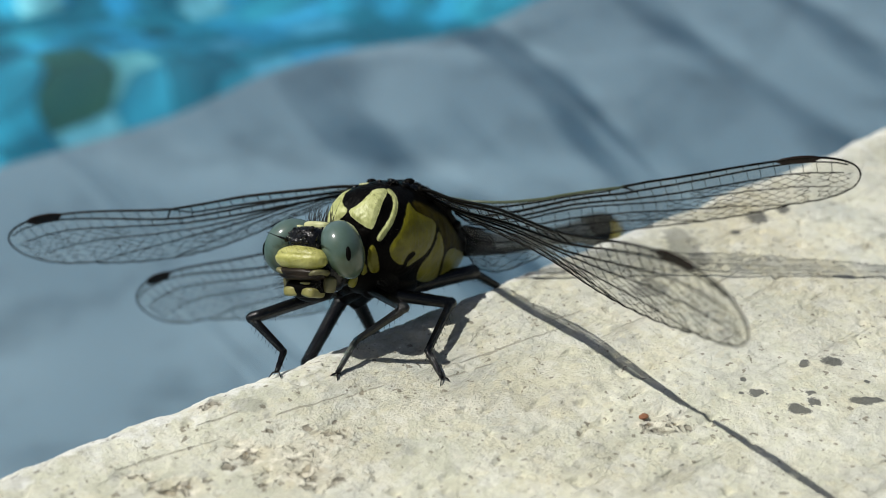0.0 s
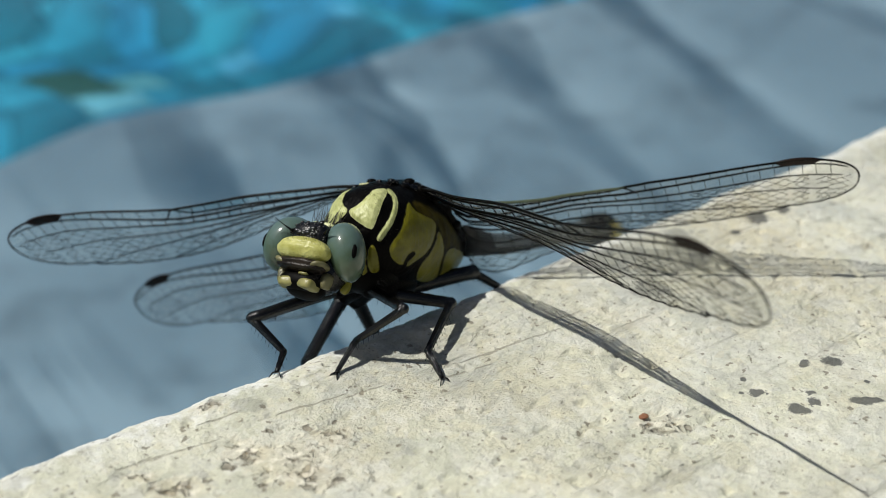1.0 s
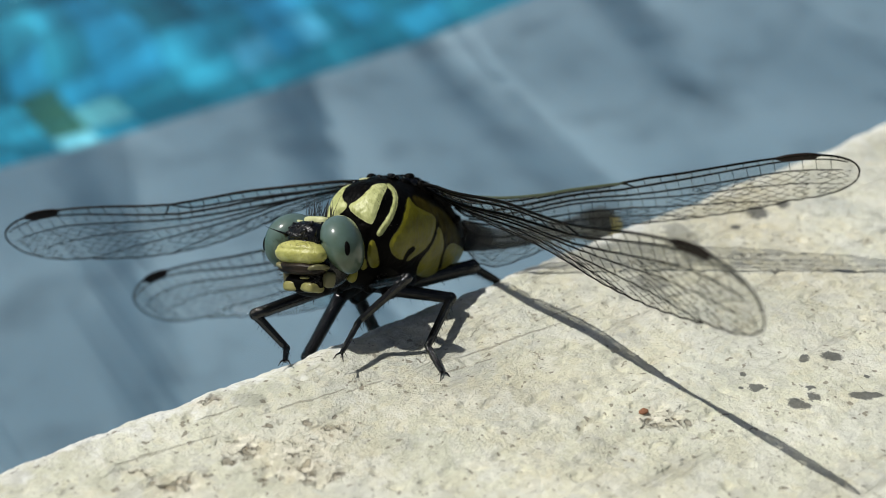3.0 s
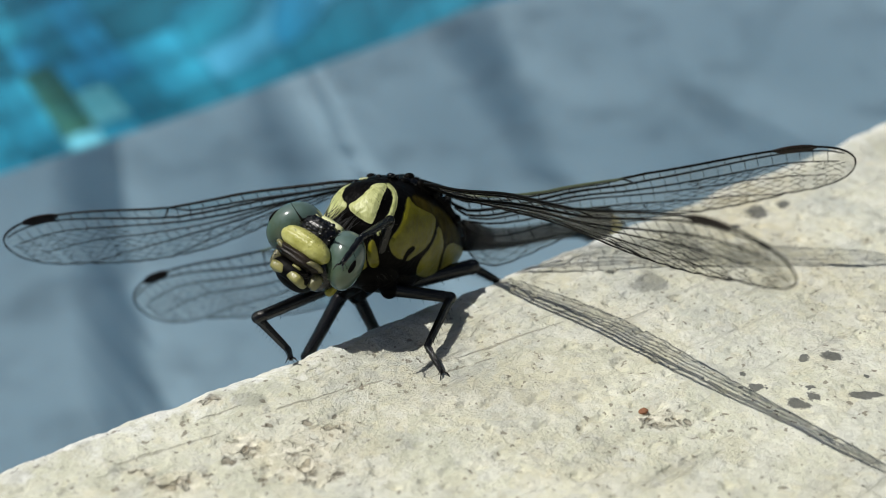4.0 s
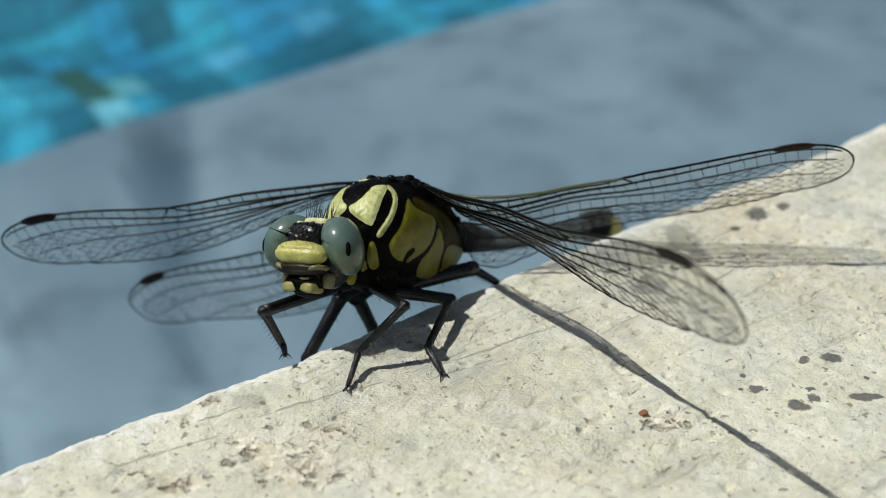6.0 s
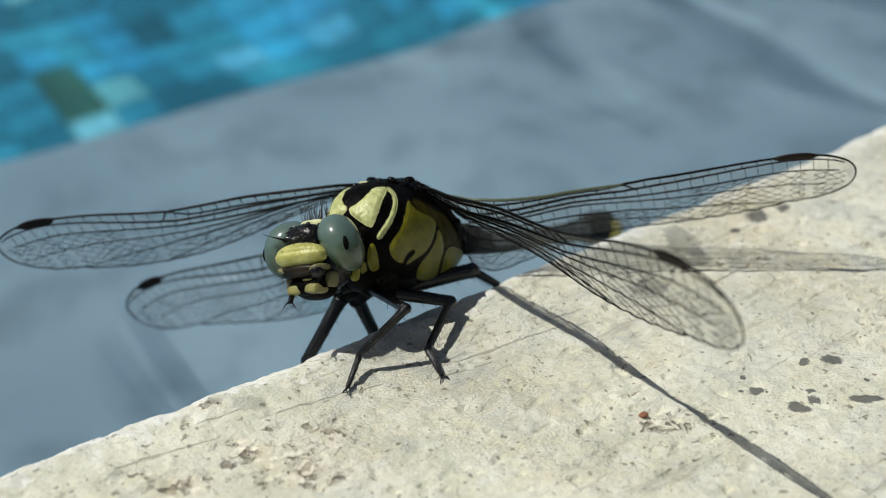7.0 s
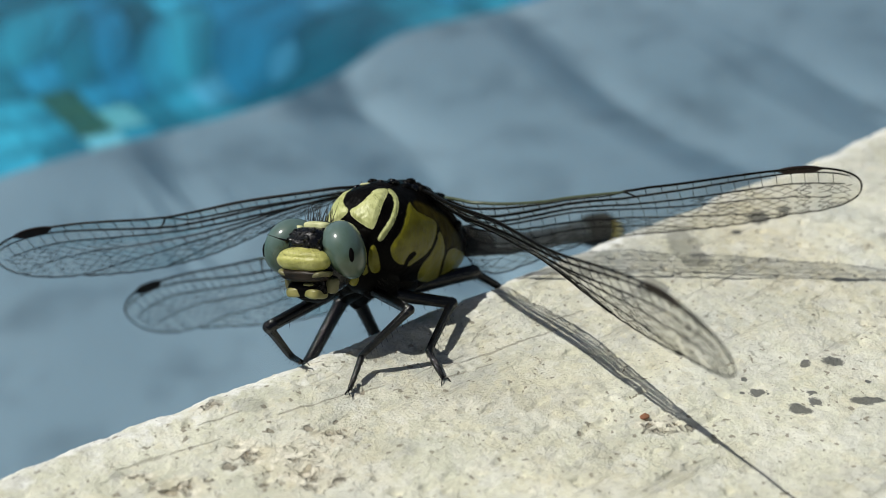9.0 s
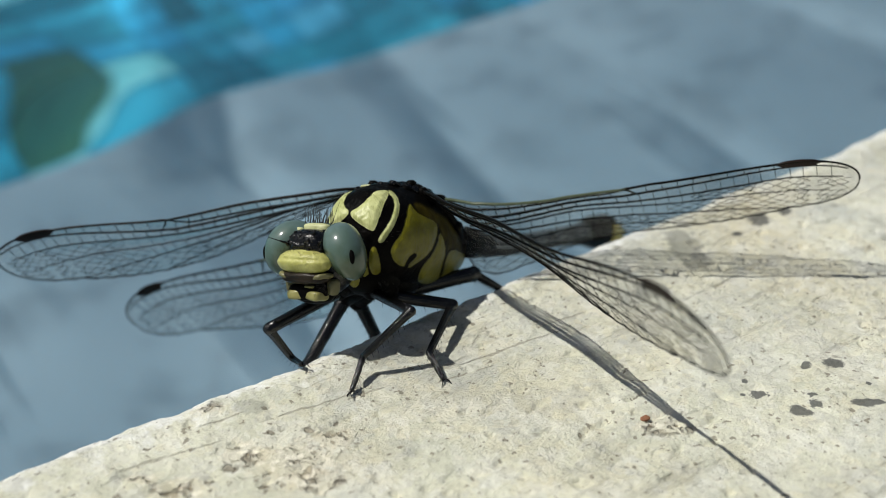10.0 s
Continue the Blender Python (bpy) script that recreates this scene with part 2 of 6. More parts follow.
def stone_material():
    m, t, p = material("limestone", (0.6, 0.57, 0.47), 0.85, 0.0, 0.25)
    w = place(t)
    broad = noise_of(t, w, 34, 5, 0.6)
    mid = noise_of(t, w, 120, 6, 0.65, 0.4)
    fine = noise_of(t, w, 900, 6, 0.75)
    grain = noise_of(t, w, 4200, 3, 0.7)
    crumb = noise_of(t, w, 480, 5, 0.7)
    base = ramp(t, mid, [(0.32, (0.54, 0.55, 0.435)), (0.5, (0.69, 0.69, 0.545)), (0.66, (0.785, 0.785, 0.65))])
    c = mix(t, grey(t, broad, 0.50, 0.70), base, (0.64, 0.605, 0.45))
    c = mix(t, grey(t, noise_of(t, w, 55, 6, 0.65), 0.50, 0.66), c, (0.535, 0.555, 0.495))
    c = mix(t, math_node(t, "MULTIPLY", grey(t, fine, 0.50, 0.68), 0.38), c, (0.45, 0.43, 0.355))
    c = mix(t, math_node(t, "MULTIPLY", grey(t, grain, 0.54, 0.72), 0.2), c, (0.82, 0.82, 0.74))
    c = mix(t, math_node(t, "MULTIPLY", grey(t, grain, 0.45, 0.28), 0.2), c, (0.32, 0.31, 0.26))
    # flakes and grains with borders of their own
    wander = t.nodes.new("ShaderNodeVectorMath")
    wander.operation = "MULTIPLY_ADD"
    wave = node(t, "ShaderNodeTexNoise", Scale=900.0, Detail=4.0)
    t.links.new(w, wave.inputs["Vector"])
    t.links.new(wave.outputs["Color"], wander.inputs[0])
    wander.inputs[1].default_value = (0.22 * MM, 0.22 * MM, 0.22 * MM)
    t.links.new(w, wander.inputs[2])
    for scale, share in ((480.0, 0.20), (1500.0, 0.22)):
        flake = node(t, "ShaderNodeTexVoronoi", Scale=scale)
        t.links.new(wander.outputs[0], flake.inputs["Vector"])
        one = t.nodes.new("ShaderNodeSeparateColor")
        t.links.new(flake.outputs["Color"], one.inputs[0])
        c = mix(t, math_node(t, "MULTIPLY", grey(t, one.outputs[0], 0.66, 0.95), share), c, (0.82, 0.82, 0.76))
        c = mix(t, math_node(t, "MULTIPLY", grey(t, one.outputs[1], 0.72, 0.98), share), c, (0.42, 0.42, 0.37))
        c = mix(t, math_node(t, "MULTIPLY", grey(t, one.outputs[2], 0.76, 0.98), share * 0.8), c, (0.74, 0.66, 0.44))
    # worn, crusted lip; the sky's brightening of its edge is painted in too
    lip = t.nodes.new("ShaderNodeSeparateXYZ")
    t.links.new(w, lip.inputs[0])
    worn = math_node(t, "ADD", lip.outputs["Y"], math_node(t, "MULTIPLY", math_node(t, "SUBTRACT", crumb, 0.5), 0.014))
    c = mix(t, math_node(t, "MULTIPLY", grey(t, worn, -0.0042, -0.0016), 0.7), c, (0.88, 0.89, 0.86))
    # bedding lines
    bed = t.nodes.new("ShaderNodeMapping")
    bed.inputs["Rotation"].default_value = (0, 0, radians(5))
    bed.inputs["Scale"].default_value = (0.07, 1.0, 1.0)
    t.links.new(w, bed.inputs["Vector"])
    lines = noise_of(t, bed.outputs[0], 620, 4, 0.6)
    line = math_node(t, "MULTIPLY", grey(t, lines, 0.58, 0.65), grey(t, noise_of(t, w, 80, 3), 0.40, 0.56))
    c = mix(t, math_node(t, "MULTIPLY", line, 0.28), c, (0.22, 0.20, 0.16))
    # crusts: flat pale and grey skins with sharp borders
    crust = noise_of(t, w, 260, 6, 0.62)
    c = mix(t, math_node(t, "MULTIPLY", grey(t, crust, 0.545, 0.575), 0.35), c, (0.75, 0.75, 0.67))
    c = mix(t, math_node(t, "MULTIPLY", grey(t, crust, 0.42, 0.39), 0.35), c, (0.50, 0.50, 0.45))
    speck = noise_of(t, w, 1500, 2, 0.5)
    c = mix(t, math_node(t, "MULTIPLY", grey(t, speck, 0.655, 0.70), 0.75), c, (0.19, 0.165, 0.12))
    c = mix(t, math_node(t, "MULTIPLY", grey(t, noise_of(t, w, 2300, 3, 0.6), 0.60, 0.66), 0.3), c, (0.30, 0.285, 0.23))
    hole = math_node(t, "MULTIPLY", grey(t, noise_of(t, w, 520, 5, 0.7, 1.2), 0.655, 0.69), grey(t, noise_of(t, w, 70, 3), 0.50, 0.60))
    c = mix(t, math_node(t, "MULTIPLY", hole, 0.75), c, (0.20, 0.155, 0.10))
    # single stains: along the rim, back from it, half length, half width (mm), turn, how dark
    warp = node(t, "ShaderNodeTexNoise", Scale=420.0, Detail=3.0)
    t.links.new(w, warp.inputs["Vector"])
    bent = t.nodes.new("ShaderNodeVectorMath")
    bent.operation = "MULTIPLY_ADD"
    t.links.new(warp.outputs["Color"], bent.inputs[0])
    bent.inputs[1].default_value = (1.6 * MM, 1.6 * MM, 0)
    t.links.new(w, bent.inputs[2])
    ragged, ragged_fine, sunk, coarse = noise_of(t, w, 800, 6, 0.75), noise_of(t, w, 2600, 5, 0.7), 0.0, 0.0
    for x, y, a, b, turn, dark, tint in STAINS:
        at = t.nodes.new("ShaderNodeMapping")
        at.vector_type = "TEXTURE"
        thin = b < 0.12
        at.inputs["Location"].default_value = (x * MM, -y * MM, 0) if thin else ((x + 0.8) * MM, (0.8 - y) * MM, 0)
        at.inputs["Rotation"].default_value = (0, 0, -turn)
        at.inputs["Scale"].default_value = (a * MM, b * MM, 1)
        t.links.new(w if thin else bent.outputs[0], at.inputs["Vector"])
        far = t.nodes.new("ShaderNodeVectorMath")
        far.operation = "LENGTH"
        t.links.new(at.outputs[0], far.inputs[0])
        edge = math_node(t, "ADD", far.outputs["Value"], math_node(t, "MULTIPLY", ragged if a > 0.7 else ragged_fine, 2.2))
        inside_it = math_node(t, "MULTIPLY", grey(t, edge, 2.2, 1.9), dark)
        c = mix(t, inside_it, c, tint)
        if tint[0] < 0.2 and tint[0] > tint[2]:
            sunk = math_node(t, "MAXIMUM", inside_it, sunk)
        elif tint[0] > 0.5:
            coarse = math_node(t, "MAXIMUM", grey(t, edge, 2.5, 1.5), coarse)
    # coarse open-grained patches
    gap = math_node(t, "MULTIPLY", coarse, grey(t, noise_of(t, w, 820, 5, 0.6, 0.6), 0.56, 0.64))
    c = mix(t, math_node(t, "MULTIPLY", gap, 0.55), c, (0.27, 0.20, 0.11))
    c = mix(t, math_node(t, "MULTIPLY", coarse, math_node(t, "MULTIPLY", grey(t, noise_of(t, w, 1300, 3, 0.5), 0.53, 0.60), 0.7)), c, (0.93, 0.89, 0.74))
    c = mix(t, math_node(t, "MULTIPLY", grey(t, noise_of(t, w, 420, 3, 0.5), 0.70, 0.74), 0.6), c, (0.20, 0.18, 0.14))
    t.links.new(c, p.inputs["Base Color"])
    gritty = grey(t, noise_of(t, w, 42, 4, 0.6), 0.42, 0.62)
    h = math_node(t, "ADD", math_node(t, "MULTIPLY", fine, 0.8), math_node(t, "MULTIPLY", math_node(t, "MULTIPLY", grain, gritty), 0.6))
    h = math_node(t, "ADD", h, math_node(t, "MULTIPLY", mid, 1.2))
    h = math_node(t, "SUBTRACT", h, math_node(t, "MULTIPLY", grey(t, lines, 0.50, 0.70), 0.12))
    h = math_node(t, "SUBTRACT", h, math_node(t, "ADD", math_node(t, "MULTIPLY", hole, 0.9), math_node(t, "MULTIPLY", line, 0.25)))
    h = math_node(t, "SUBTRACT", h, math_node(t, "ADD", math_node(t, "MULTIPLY", sunk, 0.6), math_node(t, "MULTIPLY", gap, 1.2)))
    bump(t, p, h, 0.42 * MM, 1.0)
    return m


STONE = stone_material()


def plain_stone(name, a, b, scale, rough, relief):
    m, t, p = material(name, a, rough, 0.0, 0.3)
    w = place(t)
    c = ramp(t, noise_of(t, w, scale, 6, 0.6), [(0.3, a), (0.7, b)])
    c = mix(t, grey(t, noise_of(t, w, scale * 6, 4), 0.5, 0.8), c, tuple(0.6 * v for v in a))
    t.links.new(c, p.inputs["Base Color"])
    bump(t, p, noise_of(t, w, scale * 5, 5), relief, 0.5)
    return m


RUST = plain_stone("rust_grain", (0.24, 0.10, 0.055), (0.34, 0.17, 0.09), 2500, 0.8, 0.0002)
SHELF = plain_stone("grey_plaster", (0.275, 0.368, 0.432), (0.335, 0.428, 0.49), 7, 0.7, 0.002)
PAVING = plain_stone("paving", (0.50, 0.47, 0.39), (0.60, 0.57, 0.48), 5, 0.85, 0.002)


def tile_material():
    m, t, p = material("glass_mosaic", (0.05, 0.3, 0.45), 0.25)
    info = t.nodes.new("ShaderNodeObjectInfo")
    drift = noise_of(t, info.outputs["Location"], 26, 2, 0.6)
    tone = math_node(t, "ADD", math_node(t, "MULTIPLY", info.outputs["Random"], 0.35), grey(t, drift, 0.38, 0.82))
    c = ramp(t, tone, [(0.0, (0.02, 0.16, 0.22)), (0.22, (0.025, 0.25, 0.36)), (0.45, (0.045, 0.40, 0.56)), (0.7, (0.04, 0.40, 0.72)), (0.95, (0.28, 0.78, 0.88))])
    c = mix(t, grey(t, noise_of(t, place(t), 60, 4), 0.4, 0.9), c, (0.02, 0.14, 0.2))
    t.links.new(c, p.inputs["Base Color"])
    return m


TILE = tile_material()
DARK_TILE = plain_stone("dark_green_tile", (0.03, 0.14, 0.13), (0.06, 0.19, 0.12), 40, 0.3, 0.0002)


PALE_TILE = plain_stone("aqua_tile", (0.14, 0.54, 0.60), (0.24, 0.66, 0.72), 40, 0.3, 0.0002)


def mosaic_material():
    """Mosaic too far off or too deep to be told apart tile by tile."""
    m, t, p = material("mosaic_field", (0.04, 0.3, 0.42), 0.3)
    w = place(t)
    v = node(t, "ShaderNodeTexVoronoi", Scale=40.0, Randomness=0.0)
    t.links.new(w, v.inputs["Vector"])
    hue = t.nodes.new("ShaderNodeSeparateColor")
    t.links.new(v.outputs["Color"], hue.inputs[0])
    tone = math_node(t, "ADD", math_node(t, "MULTIPLY", hue.outputs[0], 0.35), grey(t, noise_of(t, w, 26, 2, 0.6), 0.38, 0.82))
    c = ramp(t, tone, [(0.0, (0.02, 0.17, 0.23)), (0.3, (0.03, 0.30, 0.42)), (0.65, (0.05, 0.44, 0.62)), (1.0, (0.28, 0.75, 0.85))])
    t.links.new(c, p.inputs["Base Color"])
    return m


MOSAIC = mosaic_material()


def water_material():
    m, t, p = material("pool_water", (0.93, 0.98, 1.0), 0.02)
    p.inputs["Transmission Weight"].default_value = 1.0
    p.inputs["IOR"].default_value = 1.33
    return m


WATER = water_material()


# ---- building helpers ----
def mesh_from(name, bm, mats, smooth=True):
    me = bpy.data.meshes.new(name)
    bm.to_mesh(me)
    bm.free()
    for m in mats if isinstance(mats, (list, tuple)) else [mats]:
        me.materials.append(m)
    if smooth:
        me.polygons.foreach_set("use_smooth", [True] * len(me.polygons))
    return me


def part(name, bm, mats, parent, label="", smooth=True, at=None):
    ob = new(name, mesh_from(name, bm, mats, smooth))
    ob.parent = parent
    if at is not None:
        ob.matrix_basis = at
    return tagged(ob, label)


def tube(bm, pts, radii, n=8, mat=0, cap=True):
    """A tapered round limb along a line of points."""
    pts = [Vector(p) for p in pts]
    rings = []
    side = None
    for i, p in enumerate(pts):
        d = (pts[min(i + 1, len(pts) - 1)] - pts[max(i - 1, 0)]).normalized()
        if side is None:
            side = d.orthogonal().normalized()
        side = (side - d * side.dot(d)).normalized()
        other = d.cross(side)
        rings.append([bm.verts.new(p + (side * math.cos(2 * math.pi * k / n) + other * math.sin(2 * math.pi * k / n)) * radii[i]) for k in range(n)])
    for a, b in zip(rings, rings[1:]):
        for k in range(n):
            bm.faces.new((a[k], a[(k + 1) % n], b[(k + 1) % n], b[k])).material_index = mat
    if cap:
        bm.faces.new(rings[0][::-1]).material_index = mat
        bm.faces.new(rings[-1]).material_index = mat


def ball(bm, centre, size, turn=None, rows=24, cols=36, mat=0, power=2.0, shape=None):
    """A rounded body: half sizes along three axes, squarer with a higher power."""
    turn = turn or Matrix.Identity(3)
    centre, grid = Vector(centre), []

    def bow(v):
        return math.copysign(abs(v) ** (2.0 / power), v)
    for i in range(rows + 1):
        a = math.pi * (i / rows - 0.5)
        row = []
        for j in range(cols):
            b = 2 * math.pi * j / cols
            v = Vector((bow(math.cos(a)) * bow(math.cos(b)), bow(math.cos(a)) * bow(math.sin(b)), bow(math.sin(a))))
            v = Vector((v.x * size[0], v.y * size[1], v.z * size[2]))
            if shape:
                v = shape(v)
            row.append(bm.verts.new(centre + turn @ v))
        grid.append(row)
    for a, b in zip(grid, grid[1:]):
        for j in range(cols):
            k = (j + 1) % cols
            bm.faces.new((a[j], a[k], b[k], b[j])).material_index = mat
    bmesh.ops.remove_doubles(bm, verts=grid[0] + grid[-1], dist=1e-8)


def slab(bm, lo, hi, mat=0):
    v = [bm.verts.new((x, y, z)) for z in (lo[2], hi[2]) for x, y in ((lo[0], lo[1]), (hi[0], lo[1]), (hi[0], hi[1]), (lo[0], hi[1]))]
    for f in ((3, 2, 1, 0), (4, 5, 6, 7), (0, 1, 5, 4), (1, 2, 6, 5), (2, 3, 7, 6), (3, 0, 4, 7)):
        bm.faces.new([v[i] for i in f]).material_index = mat


# The pool's own frame: x along the rim, y out over the water.
POOL = Matrix(((EDGE.x, INTO.x, 0, RIM.x), (EDGE.y, INTO.y, 0, RIM.y), (0, 0, 1, 0), (0, 0, 0, 1)))
WATER_AT, SHELF_AT, SHELF_OUT, FLOOR_AT = -0.055, -0.195, 0.290, -0.43


# ---- the coping stone ----
def rim_bow(x):
    """How far the worn rim wanders, in millimetres."""
    return 0.9 * noise.noise((x * 0.018, 3.1, 0)) + 0.6 * noise.noise((x * 0.07, 7.7, 0)) + 0.42 * noise.noise((x * 0.3, 1.7, 0)) + 0.24 * abs(noise.noise((x * 0.9, 5.0, 0))) + 0.12 * noise.noise((x * 2.6, 5.0, 0))


PITS = [q for q in STAINS if q[6][0] < 0.2 and q[6][0] > q[6][2] and q[3] > 0.12]


def relief(x, y):
    h = 0.30 * noise.noise((x * 0.05, y * 0.05, 2)) + 0.16 * noise.noise((x * 0.22, y * 0.30, 5)) + 0.12 * noise.noise((x * 0.7, y * 0.9, 9)) - 0.1
    if not (-62 < x < 112 and y < 78):
        return h
    rough = noise.noise((x * 0.06, y * 0.08, 14))
    h += (0.07 + 0.05 * rough) * noise.noise((x * 1.3, y * 1.8, 3)) + 0.045 * noise.noise((x * 2.6, y * 3.4, 6))
    # small open pores, thicker in some places
    pore = noise.noise((x * 0.75, y * 1.1, 31)) - 0.42 + 0.22 * noise.noise((x * 0.07, y * 0.07, 22))
    if pore > 0:
        h -= min(0.38, 3.2 * pore)
    for px, py, a, b, turn, dark, tint in PITS:
        u, v = x - px, y - py
        if abs(u) > 3 * a or abs(v) > 3 * a:
            continue
        c, q = math.cos(turn), math.sin(turn)
        r = math.hypot((c * u + q * v) / a, (c * v - q * u) / b) + 0.5 * noise.noise((x * 1.1, y * 1.1, 8))
        h -= 0.55 * min(1.0, b) * min(1.0, max(0.0, 1.25 - r) * 2.2)
        h += 0.14 * math.exp(-((r - 1.5) / 0.3) ** 2)
    return h


def coping_stone():
    r = 4.0
    xs = list(np.concatenate([np.linspace(-240, -60, 20)[:-1], np.linspace(-60, 110, 640), np.linspace(110, 400, 30)[1:]]))
    prof = []
    for a in np.linspace(90, 0, 16):
        prof.append((r - r * math.sin(radians(a)), -r + r * math.cos(radians(a)), 1 - a / 90))
    ys = list(np.concatenate([np.linspace(r, 75, 290)[1:], np.linspace(75, 330, 26)[1:]]))
    bm = bmesh.new()
    cols = []
    for x in xs:
        wob = rim_bow(x)
        col = [bm.verts.new((x * MM, 2 * MM, -40 * MM)), bm.verts.new((x * MM, -wob * MM, -20 * MM))]
        for back, z, k in prof:
            d = relief(x, back) + 0.22 * noise.noise((x * 0.5, back * 0.8, 4)) * (1 - k)
            col.append(bm.verts.new((x * MM, -(back + wob) * MM + 0.3 * d * (1 - k) * MM, (z + d * (0.4 + 0.6 * k)) * MM)))
        for y in ys:
            fade = max(0.0, 1 - (y - r) / 12)
            col.append(bm.verts.new((x * MM, -(y + wob * fade) * MM, relief(x, y) * MM)))
        col.append(bm.verts.new((x * MM, -330 * MM, -40 * MM)))
        cols.append(col)
    for a, b in zip(cols, cols[1:]):
        for k in range(len(a) - 1):
            bm.faces.new((a[k], a[k + 1], b[k + 1], b[k]))
        bm.faces.new((a[-1], a[0], b[0], b[-1]))
    bm.faces.new(cols[0][::-1])
    bm.faces.new(cols[-1])
    bmesh.ops.recalc_face_normals(bm, faces=bm.faces[:])
    ob = new("coping_stone", mesh_from("coping_stone", bm, STONE))
    ob.matrix_basis = POOL
    return tagged(ob, "cream limestone pool coping with a worn rounded rim", "coping", kind="structure")


coping = coping_stone()


# ---- pool and terrace ----
def pool():
    bm = bmesh.new()
    slab(bm, (-6, 0.004, FLOOR_AT), (6, SHELF_OUT, SHELF_AT))
    ob = new("pool_shelf", mesh_from("pool_shelf", bm, SHELF, False))
    ob.matrix_basis = POOL
    ob.cycles.is_caustics_receiver = True
    tagged(ob, "grey plastered shelf under shallow pool water", "pool shelf", kind="structure")
    bm = bmesh.new()
    slab(bm, (-6, SHELF_OUT, FLOOR_AT - 0.2), (6, 5.0, FLOOR_AT))
    ob = new("pool_floor", mesh_from("pool_floor", bm, MOSAIC, False))
    ob.matrix_basis = POOL
    ob.cycles.is_caustics_receiver = True
    tagged(ob, "blue glass mosaic floor of the pool", "pool floor", kind="structure")
    for nm, lo, hi in (("wall_near", (-6, -0.32, FLOOR_AT), (6, 0.002, -0.041)), ("wall_far", (-6, 5.0, FLOOR_AT), (6, 5.3, -0.041)),
                       ("wall_west", (-6.3, -0.32, FLOOR_AT), (-6, 5.3, -0.041)), ("wall_east", (6, -0.32, FLOOR_AT), (6.3, 5.3, -0.041))):
        bm = bmesh.new()
        slab(bm, lo, hi)
        w = new(nm, mesh_from(nm, bm, MOSAIC, False))
        w.matrix_basis = POOL
        tagged(w, "blue mosaic wall of the pool", "pool wall", kind="structure")
    bm = bmesh.new()
    for lo, hi in (((-300, -300, -0.3), (300, -0.331, -0.002)), ((-300, 5.0, -0.3), (300, 300, -0.002)), ((-300, -0.331, -0.3), (-6, 5.0, -0.002)), ((6, -0.331, -0.3), (300, 5.0, -0.002)),
                   ((-6, -0.331, -0.0405), (-0.2405, -0.0, -0.002)), ((0.4005, -0.331, -0.0405), (6, -0.0, -0.002))):
        slab(bm, lo, hi)
    g = new("ground", mesh_from("ground", bm, PAVING, False))
    g.matrix_basis = POOL
    tagged(g, "pale stone terrace round the pool", "terrace", kind="structure")


pool()


def ripple(x, y):
    h = 0.0
    for k, (length, turn, tall) in enumerate(((0.23, -0.30, 1.8), (0.13, -0.08, 1.3), (0.078, -0.20, 0.75), (0.34, 0.4, 2.2), (0.05, -0.12, 0.03), (0.17, 1.15, 1.3), (0.09, 0.85, 0.8))):
        u = x * math.cos(turn) + y * math.sin(turn) + 0.05 * noise.noise((x * 3, y * 3, k))
        h += tall * math.sin(2 * math.pi * u / length + k * 1.7) * (0.6 + 0.8 * noise.noise((x * 4, y * 4, k + 11)))
    return h


def water():
    bm = bmesh.new()
    xs = np.concatenate([np.linspace(-6, -0.3, 60)[:-1], np.linspace(-0.3, 1.75, 720), np.linspace(1.75, 6, 40)[1:]])
    ys = np.concatenate([np.linspace(0.01, 0.95, 290), np.linspace(0.95, 4.99, 40)[1:]])
    grid = [[bm.verts.new((x, y, WATER_AT + 0.00072 * ripple(x, y))) for y in ys] for x in xs]
    for a, b in zip(grid, grid[1:]):
        for k in range(len(ys) - 1):
            bm.faces.new((a[k], b[k], b[k + 1], a[k + 1]))
    w = new("water", mesh_from("water", bm, WATER))
    w.matrix_basis = POOL
    w.cycles.is_caustics_caster = True
    return tagged(w, "clear rippling pool water", "water", kind="structure")


water_sheet = water()

# ---- the dragonfly ----
BODY = Matrix(((-0.48884, 0.87235, 0.00681, -0.00356), (-0.76327, -0.43147, 0.48088, 0.09842), (0.42243, 0.22988, 0.87676, 0.00464), (0.00000, 0.00000, 0.00000, 1.00000)))
fly = new("dragonfly")
fly.empty_display_size = 0.004
fly.matrix_basis = BODY
tagged(fly, "black and yellow clubtail dragonfly with pale green eyes perched on stone", "dragonfly")

AT_S = (0, .05, .1, .2, .3, .4, .5, .6, .7, .8, .9, .96, 1)
TRAIL = {"fore": (-1.2, -2.4, -3.2, -4.6, -5.6, -6.4, -7.0, -7.3, -7.4, -7.1, -6.2, -5.1, -3.2),
         "hind": (-2.6, -7.8, -9.0, -9.2, -9.3, -9.2, -8.8, -8.4, -7.9, -7.2, -6.0, -5.0, -3.2)}
NODUS = {"fore": 0.52, "hind": 0.44}


def round_end(s, y):
    """The rounded wing tip."""
    u = min(max((s - .84) / .16, 0.0), 1.0)
    return -3.2 + (y + 3.2) * (1 - u ** 2.3) ** (1 / 2.3)


def lead(kind, s):
    """The front edge, with the small step at the notch."""
    n = NODUS[kind]
    step = 0.06 * (1 - abs(s - n) / .03) if abs(s - n) < .03 else 0.0
    return round_end(s, float(np.interp(s, (0, .1, .3, n, .84), (0, .5, .45, 0, .5)))) + (step if s > n else -step)


def trail(kind, s):
    return round_end(s, float(np.interp(min(s, .84), AT_S, TRAIL[kind]))) + 0.08 * math.sin(s * 130) * min(1, 8 * s, 8 * (1 - s))


